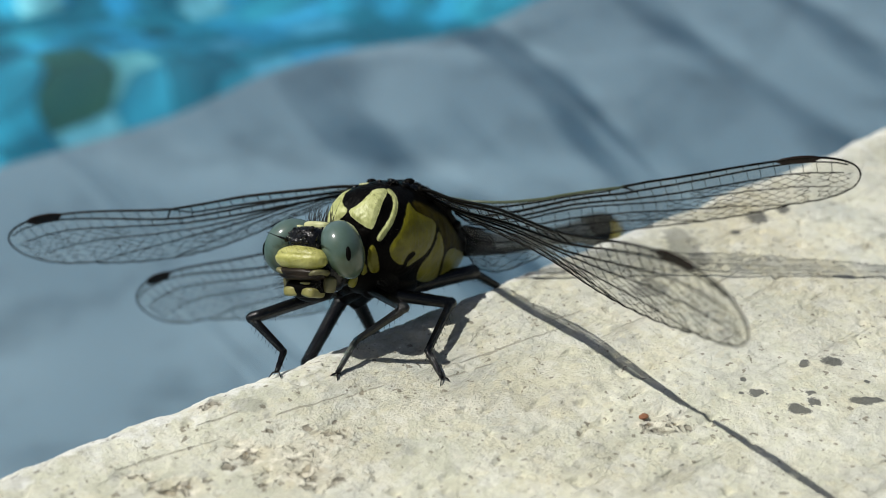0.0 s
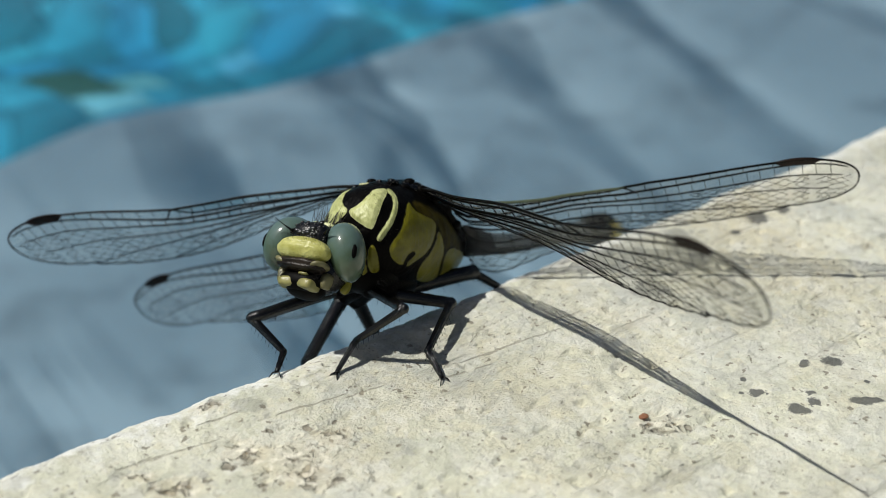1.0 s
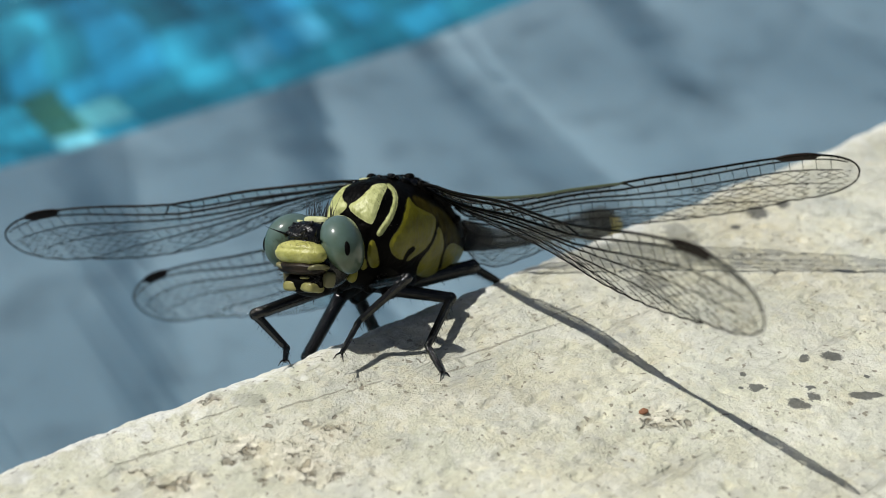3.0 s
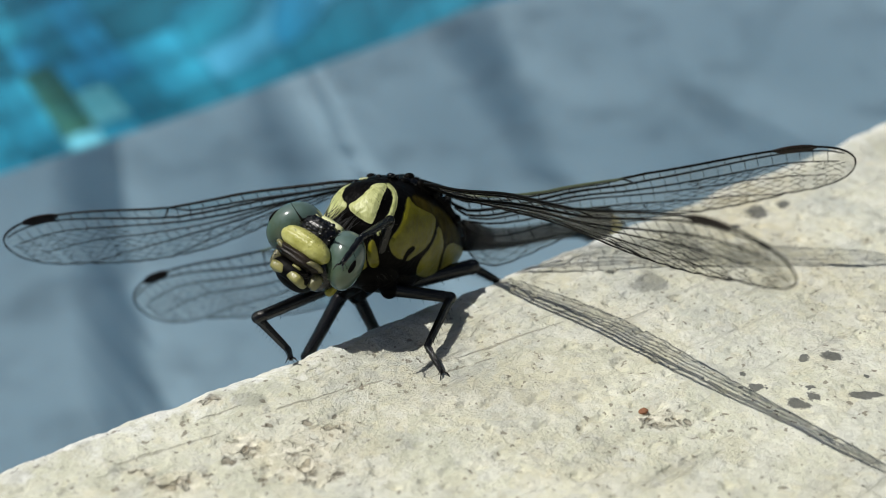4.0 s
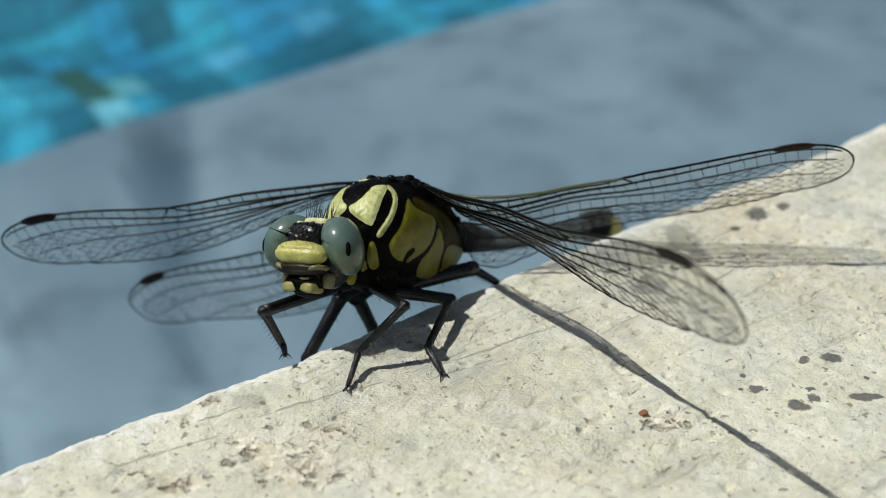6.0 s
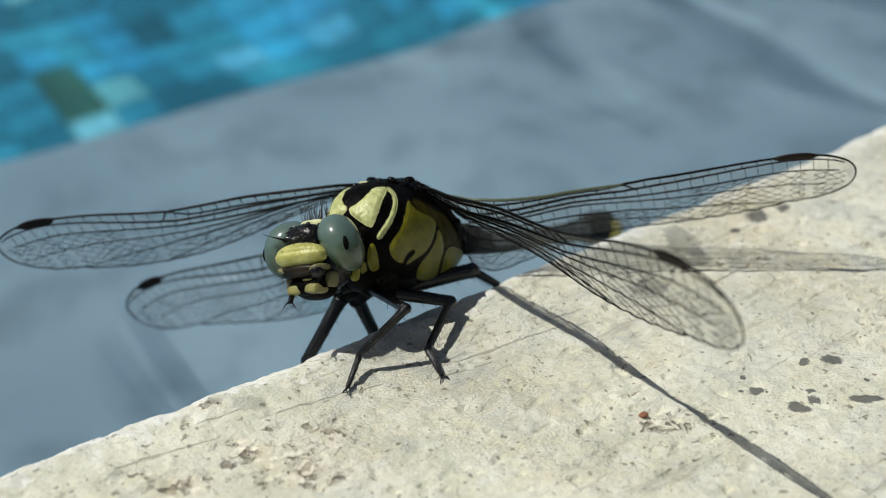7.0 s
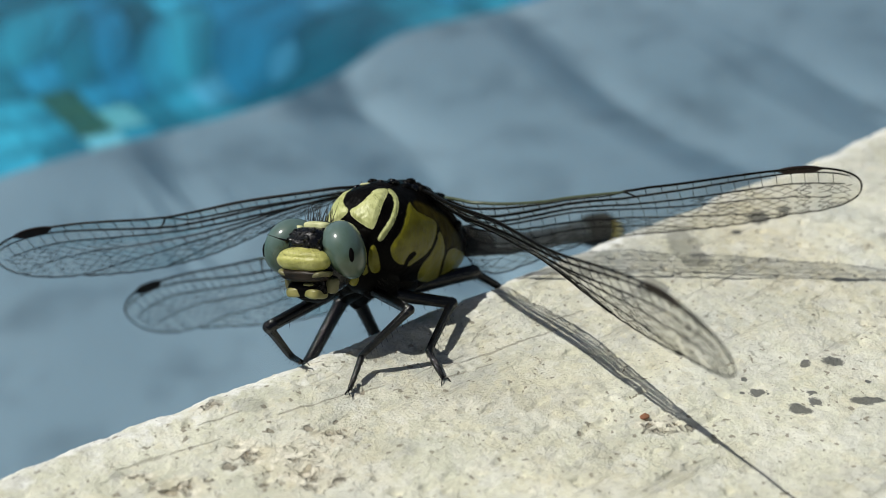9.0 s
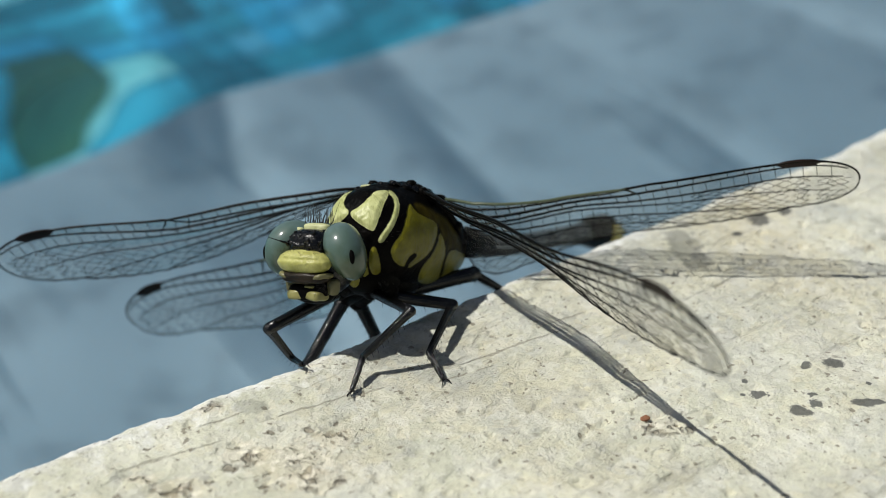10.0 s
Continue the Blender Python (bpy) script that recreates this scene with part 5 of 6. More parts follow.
def motions():
    limb("front_left", (
        [(0, 6, 0.61, -4.39, 10.8, 10.2, 57.1), (1.35, 6, 0.61, -4.39, 10.7, 11.2, 56.5), (2.7, 6, 0.61, -4.39, 10.5, 12.2, 55.8), (2.857, 6, 0.61, -4.39, 10.7, 6.9, 56.6), (3.014, 6, 0.61, -4.39, 10.7, -6.7, 58.7), (3.171, 6, 0.61, -4.39, 9.8, -25.3, 61.7), (3.329, 6, 0.61, -4.39, 7.1, -45.5, 66.4), (3.486, 6, 0.61, -4.39, -0.3, -63.7, 75.3), (3.643, 6, 0.61, -4.39, -18.4, -76, 94.5), (3.8, 6, 0.61, -4.39, -36.6, -79.7, 113.1), (3.85, 6, 0.61, -4.39, -37, -79.6, 113.5), (3.9, 6, 0.61, -4.39, -37.4, -79.4, 113.9), (3.933, 6, 0.61, -4.39, -5.9, -74.6, 81.7), (3.967, 6, 0.61, -4.39, 14.4, -60.9, 59.9), (4, 6, 0.61, -4.39, 18.7, -52.8, 54.8), (4.033, 6, 0.61, -4.39, 18.1, -45.5, 55.6), (4.067, 6, 0.61, -4.39, 17.4, -31.8, 56.7), (4.1, 6, 0.61, -4.39, 17.2, -24.5, 57.1), (4.15, 6, 0.61, -4.39, 18, -16.4, 54.8), (4.2, 6, 0.61, -4.39, 18.5, -8.2, 52.6), (4.225, 6, 0.61, -4.39, 19, -11, 49.6), (4.25, 6, 0.61, -4.39, 20.6, -16.9, 42.9), (4.275, 6, 0.61, -4.39, 23, -22.6, 35.7), (4.3, 6, 0.61, -4.39, 24.4, -25.1, 32.2), (4.314, 6, 0.61, -4.39, 24.2, -23.7, 32.8), (4.329, 6, 0.61, -4.39, 23.7, -20.1, 34.2), (4.343, 6, 0.61, -4.39, 23.1, -15.1, 36.1), (4.357, 6, 0.61, -4.39, 22.7, -9.6, 38), (4.371, 6, 0.61, -4.39, 22.5, -4.6, 39.7), (4.386, 6, 0.61, -4.39, 22.4, -0.9, 40.9), (4.4, 6, 0.61, -4.39, 22.4, 0.5, 41.4), (4.417, 6, 0.61, -4.39, 22.4, 1.4, 42.5), (4.433, 6, 0.61, -4.39, 22.6, 3.5, 45.2), (4.45, 6, 0.61, -4.39, 22.9, 6.3, 48.7), (4.467, 6, 0.61, -4.39, 23.3, 9, 52.2), (4.483, 6, 0.61, -4.39, 23.8, 11.1, 55), (4.5, 6, 0.61, -4.39, 24, 11.9, 56.1), (4.55, 6, 0.61, -4.39, 24.2, 11.7, 57), (4.6, 6, 0.61, -4.39, 24.4, 11.5, 57.9), (5.5, 6, 0.61, -4.39, 24.4, 11.2, 57.7), (7.5, 6, 0.61, -4.39, 24.7, 12.1, 59.3), (10, 6, 0.61, -4.39, 25.1, 11.5, 61.2)],
        [(0, 9.48, 5.99, -5.54, -25.1, 32.2, -89.8), (1.35, 9.53, 5.93, -5.65, -26.6, 30.8, -92.6), (2.7, 9.58, 5.87, -5.77, -27.9, 29.4, -95.3), (2.857, 9.56, 6.01, -5.17, -25.9, 32.9, -91.4), (3.014, 9.36, 6.13, -3.63, -18.9, 41.2, -79.8), (3.171, 8.79, 5.79, -1.6, -3.8, 50, -58.9), (3.329, 7.82, 4.79, 0.26, 19.7, 53.8, -29.3), (3.486, 6.73, 3.4, 1.45, 41.4, 50.4, -2), (3.643, 5.88, 2.18, 1.93, 53.4, 44.5, 14.3), (3.8, 5.54, 1.68, 2.02, 57.1, 41.7, 19.6), (3.85, 5.53, 1.69, 2.01, 56.5, 41.7, 18.7), (3.9, 5.51, 1.71, 2.01, 55.9, 41.6, 17.8), (3.933, 6.25, 2.32, 1.89, 53.7, 34.8, 14.3), (3.967, 7.59, 3.35, 1.3, 51.3, 22, 9.2), (4, 8.27, 3.83, 0.8, 50.5, 15, 6.8), (4.033, 8.58, 4.38, 0.25, 49.2, 19.2, 2.5), (4.067, 9.04, 5.23, -0.95, 45.9, 26.8, -6), (4.1, 9.22, 5.58, -1.69, 43.5, 30.6, -11.1), (4.15, 9.61, 5.71, -2.56, 43.2, 33.2, -11.6), (4.2, 9.91, 5.73, -3.46, 42.8, 35.8, -12.2), (4.225, 10.14, 5.48, -3.15, 43.2, 30.6, -11.6), (4.25, 10.57, 4.85, -2.5, 43.7, 19, -10.4), (4.275, 10.88, 4.11, -1.89, 43.9, 7.5, -9.4), (4.3, 10.99, 3.75, -1.63, 43.9, 2.2, -9), (4.314, 11.01, 3.84, -1.77, 43.8, 4.2, -11.1), (4.329, 11.06, 4.05, -2.16, 43.2, 9.4, -16.4), (4.343, 11.08, 4.31, -2.7, 41.5, 16.3, -24), (4.357, 11.06, 4.56, -3.3, 38.4, 23.5, -32.9), (4.371, 10.99, 4.76, -3.87, 34.4, 29.6, -42), (4.386, 10.92, 4.87, -4.29, 30.6, 33.6, -49.3), (4.4, 10.88, 4.92, -4.45, 28.9, 35.1, -52.3), (4.417, 10.8, 5.01, -4.54, 27.7, 35.5, -54.2), (4.433, 10.58, 5.22, -4.79, 24.8, 36.5, -59.2), (4.45, 10.27, 5.47, -5.1, 20.9, 37.4, -65.7), (4.467, 9.94, 5.69, -5.41, 16.8, 38, -72.4), (4.483, 9.67, 5.84, -5.64, 13.6, 38.2, -77.6), (4.5, 9.55, 5.9, -5.73, 12.3, 38.2, -79.7), (4.55, 9.47, 5.96, -5.71, 15.5, 42, -74.8), (4.6, 9.39, 6.02, -5.69, 19.3, 45.6, -69.2), (5.5, 9.41, 6.01, -5.65, 18.5, 45.6, -70.3), (7.5, 9.25, 6.08, -5.75, 18.3, 44.9, -70.7), (10, 9.07, 6.2, -5.69, 20.5, 44.3, -67.5)],
        [(0, 9.5, 1.59, -8.31, -19.6, 54.1, -20.1), (1.35, 9.33, 1.47, -8.32, -18.6, 52, -18.9), (2.7, 9.16, 1.36, -8.32, -17.8, 49.8, -17.8), (2.857, 9.45, 1.64, -8, -16.8, 50.6, -16.5), (3.014, 10.06, 2.28, -7.05, -14, 52.4, -12.9), (3.171, 10.52, 2.93, -5.59, -9.6, 54.8, -7.5), (3.329, 10.5, 3.29, -3.94, -4.1, 57.1, -0.9), (3.486, 10.04, 3.28, -2.56, 1.6, 58.8, 5.9), (3.643, 9.47, 3.09, -1.72, 6.2, 59.9, 11.2), (3.8, 9.2, 2.98, -1.44, 8.1, 60.2, 13.4), (3.85, 9.21, 2.94, -1.44, 11.1, 56.2, 17), (3.9, 9.22, 2.89, -1.44, 13.5, 52.2, 19.9), (3.933, 10.39, 3.38, -1.08, 7.9, 49.5, 12.7), (3.967, 12.35, 4.12, -0.65, -0.3, 43.4, 1.4), (4, 13.26, 4.42, -0.55, -3.7, 39.7, -3.7), (4.033, 13.49, 4.59, -1.46, -9.2, 46.2, -11.7), (4.067, 13.66, 4.74, -3.3, -25.5, 56.1, -32.5), (4.1, 13.61, 4.72, -4.34, -38.5, 59.5, -47.8), (4.15, 13.87, 4.84, -5.4, -23.7, 54.2, -30.2), (4.2, 14.04, 4.84, -6.5, -13.6, 47, -17.2), (4.225, 14.53, 4.58, -5.8, -13.9, 39.9, -17.6), (4.25, 15.4, 3.96, -4.19, -14.3, 24.3, -18.3), (4.275, 15.97, 3.27, -2.56, -14.4, 8.7, -18.9), (4.3, 16.12, 2.94, -1.83, -14.4, 1.6, -19.1), (4.314, 16.1, 2.84, -2.16, -14.6, 4, -23.4), (4.329, 15.98, 2.6, -3, -16, 9.9, -34.6), (4.343, 15.64, 2.28, -4.16, -19.8, 17.4, -50.5), (4.357, 15.06, 1.97, -5.38, -26.5, 24, -69.3), (4.371, 14.35, 1.73, -6.44, -34.8, 27.9, -88), (4.386, 13.74, 1.59, -7.17, -41.6, 29.1, -102.3), (4.4, 13.49, 1.55, -7.44, -44.3, 29.1, -107.9), (4.417, 13.27, 1.57, -7.57, -42.2, 33, -103.9), (4.433, 12.73, 1.63, -7.88, -34.9, 42.2, -92), (4.45, 11.97, 1.71, -8.26, -19.5, 51.5, -71), (4.467, 11.18, 1.79, -8.61, 3.2, 55.6, -43), (4.483, 10.54, 1.85, -8.86, 21.8, 54, -20.3), (4.5, 10.28, 1.88, -8.95, 28.4, 52.2, -12.1), (4.55, 10.49, 2.23, -9.19, 35.7, 53.6, -3), (4.6, 10.68, 2.61, -9.4, 43.4, 54.3, 6.6), (5.5, 10.64, 2.58, -9.37, 43.3, 54.4, 6.5), (7.5, 10.47, 2.61, -9.43, 41.2, 51.5, 3.8), (10, 10.5, 2.76, -9.32, 41.9, 54.6, 4.7)],
    ))
    limb("front_right", (
        [(0, 6.44, -2.25, -4.48, -19.2, 17.6, -36.4), (1, 6.44, -2.25, -4.48, -19.2, 17.6, -36.4), (1.25, 6.44, -2.25, -4.48, -18.4, 17.6, -33.6), (1.5, 6.44, -2.25, -4.48, -17.5, 17.5, -30.8), (2.5, 6.44, -2.25, -4.48, -17.5, 17.5, -30.8), (3.5, 6.44, -2.25, -4.48, -17, 19.2, -29.2), (4.5, 6.44, -2.25, -4.48, -16.5, 20.9, -27.6), (5.7, 6.44, -2.25, -4.48, -16.5, 21.1, -27.7), (5.857, 6.44, -2.25, -4.48, -15.5, 19.3, -24.8), (6.014, 6.44, -2.25, -4.48, -13.4, 14.4, -17.5), (6.171, 6.44, -2.25, -4.48, -11.6, 7.3, -8), (6.329, 6.44, -2.25, -4.48, -11, -0.6, 2), (6.486, 6.44, -2.25, -4.48, -11.6, -7.8, 11.2), (6.643, 6.44, -2.25, -4.48, -12.9, -12.9, 18.1), (6.8, 6.44, -2.25, -4.48, -13.6, -14.9, 20.9), (6.82, 6.44, -2.25, -4.48, -12.3, -12.5, 15.6), (6.84, 6.44, -2.25, -4.48, -10.3, -6.3, 3.2), (6.86, 6.44, -2.25, -4.48, -9.7, 1.5, -11.1), (6.88, 6.44, -2.25, -4.48, -10.7, 7.9, -23.2), (6.9, 6.44, -2.25, -4.48, -11.5, 10.5, -28.4), (6.92, 6.44, -2.25, -4.48, -10.6, 8.3, -23.2), (6.94, 6.44, -2.25, -4.48, -9.5, 2.7, -10.9), (6.96, 6.44, -2.25, -4.48, -9.6, -4.1, 3.5), (6.98, 6.44, -2.25, -4.48, -11.1, -9.6, 15.8), (7, 6.44, -2.25, -4.48, -12.1, -11.8, 21.1), (7.025, 6.44, -2.25, -4.48, -11.1, -7.4, 15), (7.05, 6.44, -2.25, -4.48, -10.5, 2.4, 2), (7.075, 6.44, -2.25, -4.48, -12.2, 12.1, -11.2), (7.1, 6.44, -2.25, -4.48, -13.7, 16.3, -17.5), (7.125, 6.44, -2.25, -4.48, -14.5, 14.9, -20.5), (7.15, 6.44, -2.25, -4.48, -16, 11.8, -27), (7.175, 6.44, -2.25, -4.48, -17.2, 8.5, -33.4), (7.2, 6.44, -2.25, -4.48, -17.5, 7, -36.2), (7.217, 6.44, -2.25, -4.48, -17.1, 7, -33), (7.233, 6.44, -2.25, -4.48, -16.2, 6.9, -24.9), (7.25, 6.44, -2.25, -4.48, -14.9, 6.6, -14.5), (7.267, 6.44, -2.25, -4.48, -13.8, 6.1, -4), (7.283, 6.44, -2.25, -4.48, -13, 5.5, 4), (7.3, 6.44, -2.25, -4.48, -12.7, 5.3, 7.2), (7.333, 6.44, -2.25, -4.48, -13.3, 11.1, 2.4), (7.367, 6.44, -2.25, -4.48, -16.1, 21.7, -7.2), (7.4, 6.44, -2.25, -4.48, -18.4, 27.1, -12.9), (7.425, 6.44, -2.25, -4.48, -18.9, 26.7, -13.9), (7.45, 6.44, -2.25, -4.48, -19.9, 25.8, -16.1), (7.475, 6.44, -2.25, -4.48, -20.8, 24.8, -18.3), (7.5, 6.44, -2.25, -4.48, -21.2, 24.4, -19.3), (7.75, 6.44, -2.25, -4.48, -20.7, 23.3, -18), (8, 6.44, -2.25, -4.48, -20.2, 22.2, -16.7), (10, 6.44, -2.25, -4.48, -20.3, 22.1, -16.9)],
        [(0, 12.27, -6.55, -6.78, 27, 43.8, 107.8), (1, 12.27, -6.55, -6.78, 27, 43.8, 107.8), (1.25, 12.47, -6.26, -6.77, 35.6, 46, 120), (1.5, 12.66, -5.96, -6.76, 45, 46.8, 132.9), (2.5, 12.66, -5.96, -6.76, 47.9, 47.1, 136.9), (3.5, 12.7, -5.75, -6.98, 54.1, 45.7, 145.4), (4.5, 12.73, -5.54, -7.19, 59.7, 43.7, 153.4), (5.7, 12.72, -5.54, -7.22, 57.3, 45.4, 150), (5.857, 12.95, -5.25, -6.99, 62, 47.4, 156.5), (6.014, 13.46, -4.46, -6.37, 76.2, 50.5, 175.2), (6.171, 13.9, -3.29, -5.45, 97, 49.4, -157.8), (6.329, 14.03, -1.98, -4.41, 115, 41.9, -132.9), (6.486, 13.82, -0.78, -3.45, 125.4, 31.4, -115.7), (6.643, 13.48, 0.06, -2.78, 130, 22.5, -105.5), (6.8, 13.3, 0.37, -2.53, 131.2, 18.9, -102), (6.82, 13.59, -0.26, -2.84, 130.6, 25.4, -103.7), (6.84, 13.98, -1.82, -3.65, 127.9, 40.8, -108.6), (6.86, 13.89, -3.72, -4.67, 120, 58.7, -118.8), (6.88, 13.36, -5.22, -5.52, 100.1, 72.1, -140.5), (6.9, 13.01, -5.8, -5.86, 81.1, 76.1, -160.2), (6.92, 13.35, -5.21, -5.57, 95.5, 70.9, -145.2), (6.94, 13.89, -3.69, -4.84, 109.4, 56.3, -129.9), (6.96, 14, -1.78, -3.94, 115, 37.9, -122.4), (6.98, 13.65, -0.21, -3.21, 116.9, 22.3, -118.6), (7, 13.38, 0.43, -2.93, 117.3, 15.7, -117.3), (7.025, 13.72, -0.3, -3.5, 117, 24, -118.1), (7.05, 14.03, -1.99, -4.8, 115.8, 42.1, -120.3), (7.075, 13.73, -3.7, -6.07, 112.6, 60.2, -124.3), (7.1, 13.39, -4.44, -6.61, 109.2, 68.3, -128.1), (7.125, 13.32, -4.82, -6.44, 115.8, 72.9, -121.1), (7.15, 13.07, -5.63, -6.03, 152.6, 80.7, -83.5), (7.175, 12.72, -6.38, -5.61, -142.9, 78.6, -18.2), (7.2, 12.53, -6.7, -5.41, -128.6, 74.7, -3.5), (7.217, 12.77, -6.35, -5.41, -149.9, 75.4, -25.5), (7.233, 13.28, -5.43, -5.4, 168.7, 69, -68.7), (7.25, 13.75, -4.13, -5.36, 149.1, 53.6, -90.8), (7.267, 13.98, -2.78, -5.29, 142.2, 36.4, -100.4), (7.283, 13.98, -1.72, -5.21, 139.9, 22.8, -105.2), (7.3, 13.95, -1.3, -5.18, 139.3, 17.3, -106.8), (7.333, 13.89, -1.94, -5.94, 138.8, 21.5, -108.4), (7.367, 13.45, -3.13, -7.28, 137.4, 29.2, -111.5), (7.4, 13.03, -3.76, -7.94, 136.5, 33.3, -113.4), (7.425, 13.03, -3.88, -7.89, 131, 36.9, -122.9), (7.45, 13.01, -4.15, -7.78, 116, 41.7, -146.4), (7.475, 12.99, -4.42, -7.67, 99.2, 41.2, -171.5), (7.5, 12.97, -4.54, -7.62, 92.2, 39.2, 177.6), (7.75, 13.08, -4.4, -7.49, 90.7, 41.6, 175.3), (8, 13.18, -4.27, -7.35, 89, 43.9, 172.8), (10, 13.18, -4.3, -7.34, 88.6, 43, 172.3)],
        [(0, 11.45, -3.98, -9.36, -1.6, 33.6, 22.2), (1, 11.45, -3.98, -9.36, -1.6, 33.6, 22.2), (1.25, 11.18, -4.01, -9.46, 0.2, 28, 25.7), (1.5, 10.93, -4.09, -9.48, 1.6, 22.4, 28.9), (2.5, 10.81, -4.22, -9.5, 2.4, 20.1, 31.2), (3.5, 10.56, -4.27, -9.65, 4.3, 14.7, 37.6), (4.5, 10.32, -4.33, -9.77, 5.6, 9.1, 43.7), (5.7, 10.45, -4.23, -9.87, 5.6, 6.8, 43.6), (5.857, 10.63, -4.25, -9.73, 5.4, 8.1, 42.5), (6.014, 11.09, -4.26, -9.24, 4.9, 11.6, 39.7), (6.171, 11.65, -4.21, -8.28, 4, 16.3, 35.6), (6.329, 12.14, -4.01, -6.9, 2.5, 21.3, 31), (6.486, 12.44, -3.65, -5.4, 0.7, 25.7, 26.5), (6.643, 12.55, -3.26, -4.21, -0.9, 28.9, 23), (6.8, 12.57, -3.08, -3.73, -1.6, 30.1, 21.6), (6.82, 12.79, -3.53, -4.44, -2.9, 34.1, 19.2), (6.84, 13.08, -4.5, -6.09, -7.2, 43.3, 12.4), (6.86, 12.96, -5.42, -7.86, -15.7, 53.6, 1), (6.88, 12.47, -5.95, -9.07, -27.8, 60.9, -13.3), (6.9, 12.17, -6.11, -9.49, -34.9, 63.4, -21.3), (6.92, 12.35, -5.91, -9.1, -27.6, 61.8, -13.1), (6.94, 12.56, -5.28, -7.94, -14.1, 56.2, 2.6), (6.96, 12.43, -4.27, -6.23, -3.7, 47.8, 15.8), (6.98, 11.99, -3.24, -4.63, 1.8, 39.9, 23.7), (7, 11.73, -2.76, -3.94, 3.5, 36.4, 26.5), (7.025, 12.11, -3.3, -5.01, 4.3, 35.9, 27.8), (7.05, 12.63, -4.38, -7.3, 5.9, 34.7, 30.6), (7.075, 12.68, -5.23, -9.31, 7.4, 33.4, 33.3), (7.1, 12.54, -5.53, -10.08, 8.1, 32.8, 34.5), (7.125, 12.75, -5.76, -10, 3.7, 39.1, 27.1), (7.15, 13.13, -6.22, -9.72, -11.8, 50.6, 5.3), (7.175, 13.42, -6.61, -9.26, -36.9, 56, -25.7), (7.2, 13.51, -6.76, -9, -49.7, 55.5, -41.2), (7.217, 13.62, -6.76, -9.02, -43.6, 53.4, -33.7), (7.233, 13.76, -6.67, -8.88, -31.8, 46.6, -18.3), (7.25, 13.72, -6.35, -8.36, -22.1, 35.5, -3.7), (7.267, 13.43, -5.73, -7.5, -16.8, 23.1, 7.1), (7.283, 13.08, -5.04, -6.66, -14.6, 13.1, 14.1), (7.3, 12.92, -4.71, -6.29, -14.1, 9, 16.7), (7.333, 12.8, -5.24, -7.31, -13.4, 10.2, 20.5), (7.367, 12.25, -6.17, -9.1, -12, 12.3, 27.8), (7.4, 11.79, -6.62, -9.99, -11.2, 13.3, 31.7), (7.425, 11.41, -6.39, -10.13, -10.6, 12, 34.4), (7.45, 10.69, -5.69, -10.26, -9.5, 9.1, 40.4), (7.475, 10.21, -4.83, -10.13, -8.7, 6.2, 46.2), (7.5, 10.08, -4.42, -9.98, -8.4, 4.8, 48.8), (7.75, 10.29, -4.18, -9.96, -8.3, 3.8, 50.3), (8, 10.51, -3.93, -9.94, -8.3, 2.7, 51.8), (10, 10.47, -3.93, -9.88, -8.2, 4.9, 52.9)],
    ))
    limb("middle_left", (
        [(0, 4.36, 1.51, -4.87, 21.5, 7.3, 127.9), (10, 4.36, 1.51, -4.87, 21.5, 7.3, 127.9)],
        [(0, 1.22, 5.54, -5.53, -5.8, 31.1, 11), (10, 1.22, 5.54, -5.53, -5.8, 31.1, 11)],
        [(0, 6.93, 6.65, -9.05, 17.4, 47.2, 71.2), (10, 6.93, 6.65, -9.05, 17.4, 47.2, 71.2)],
    ))
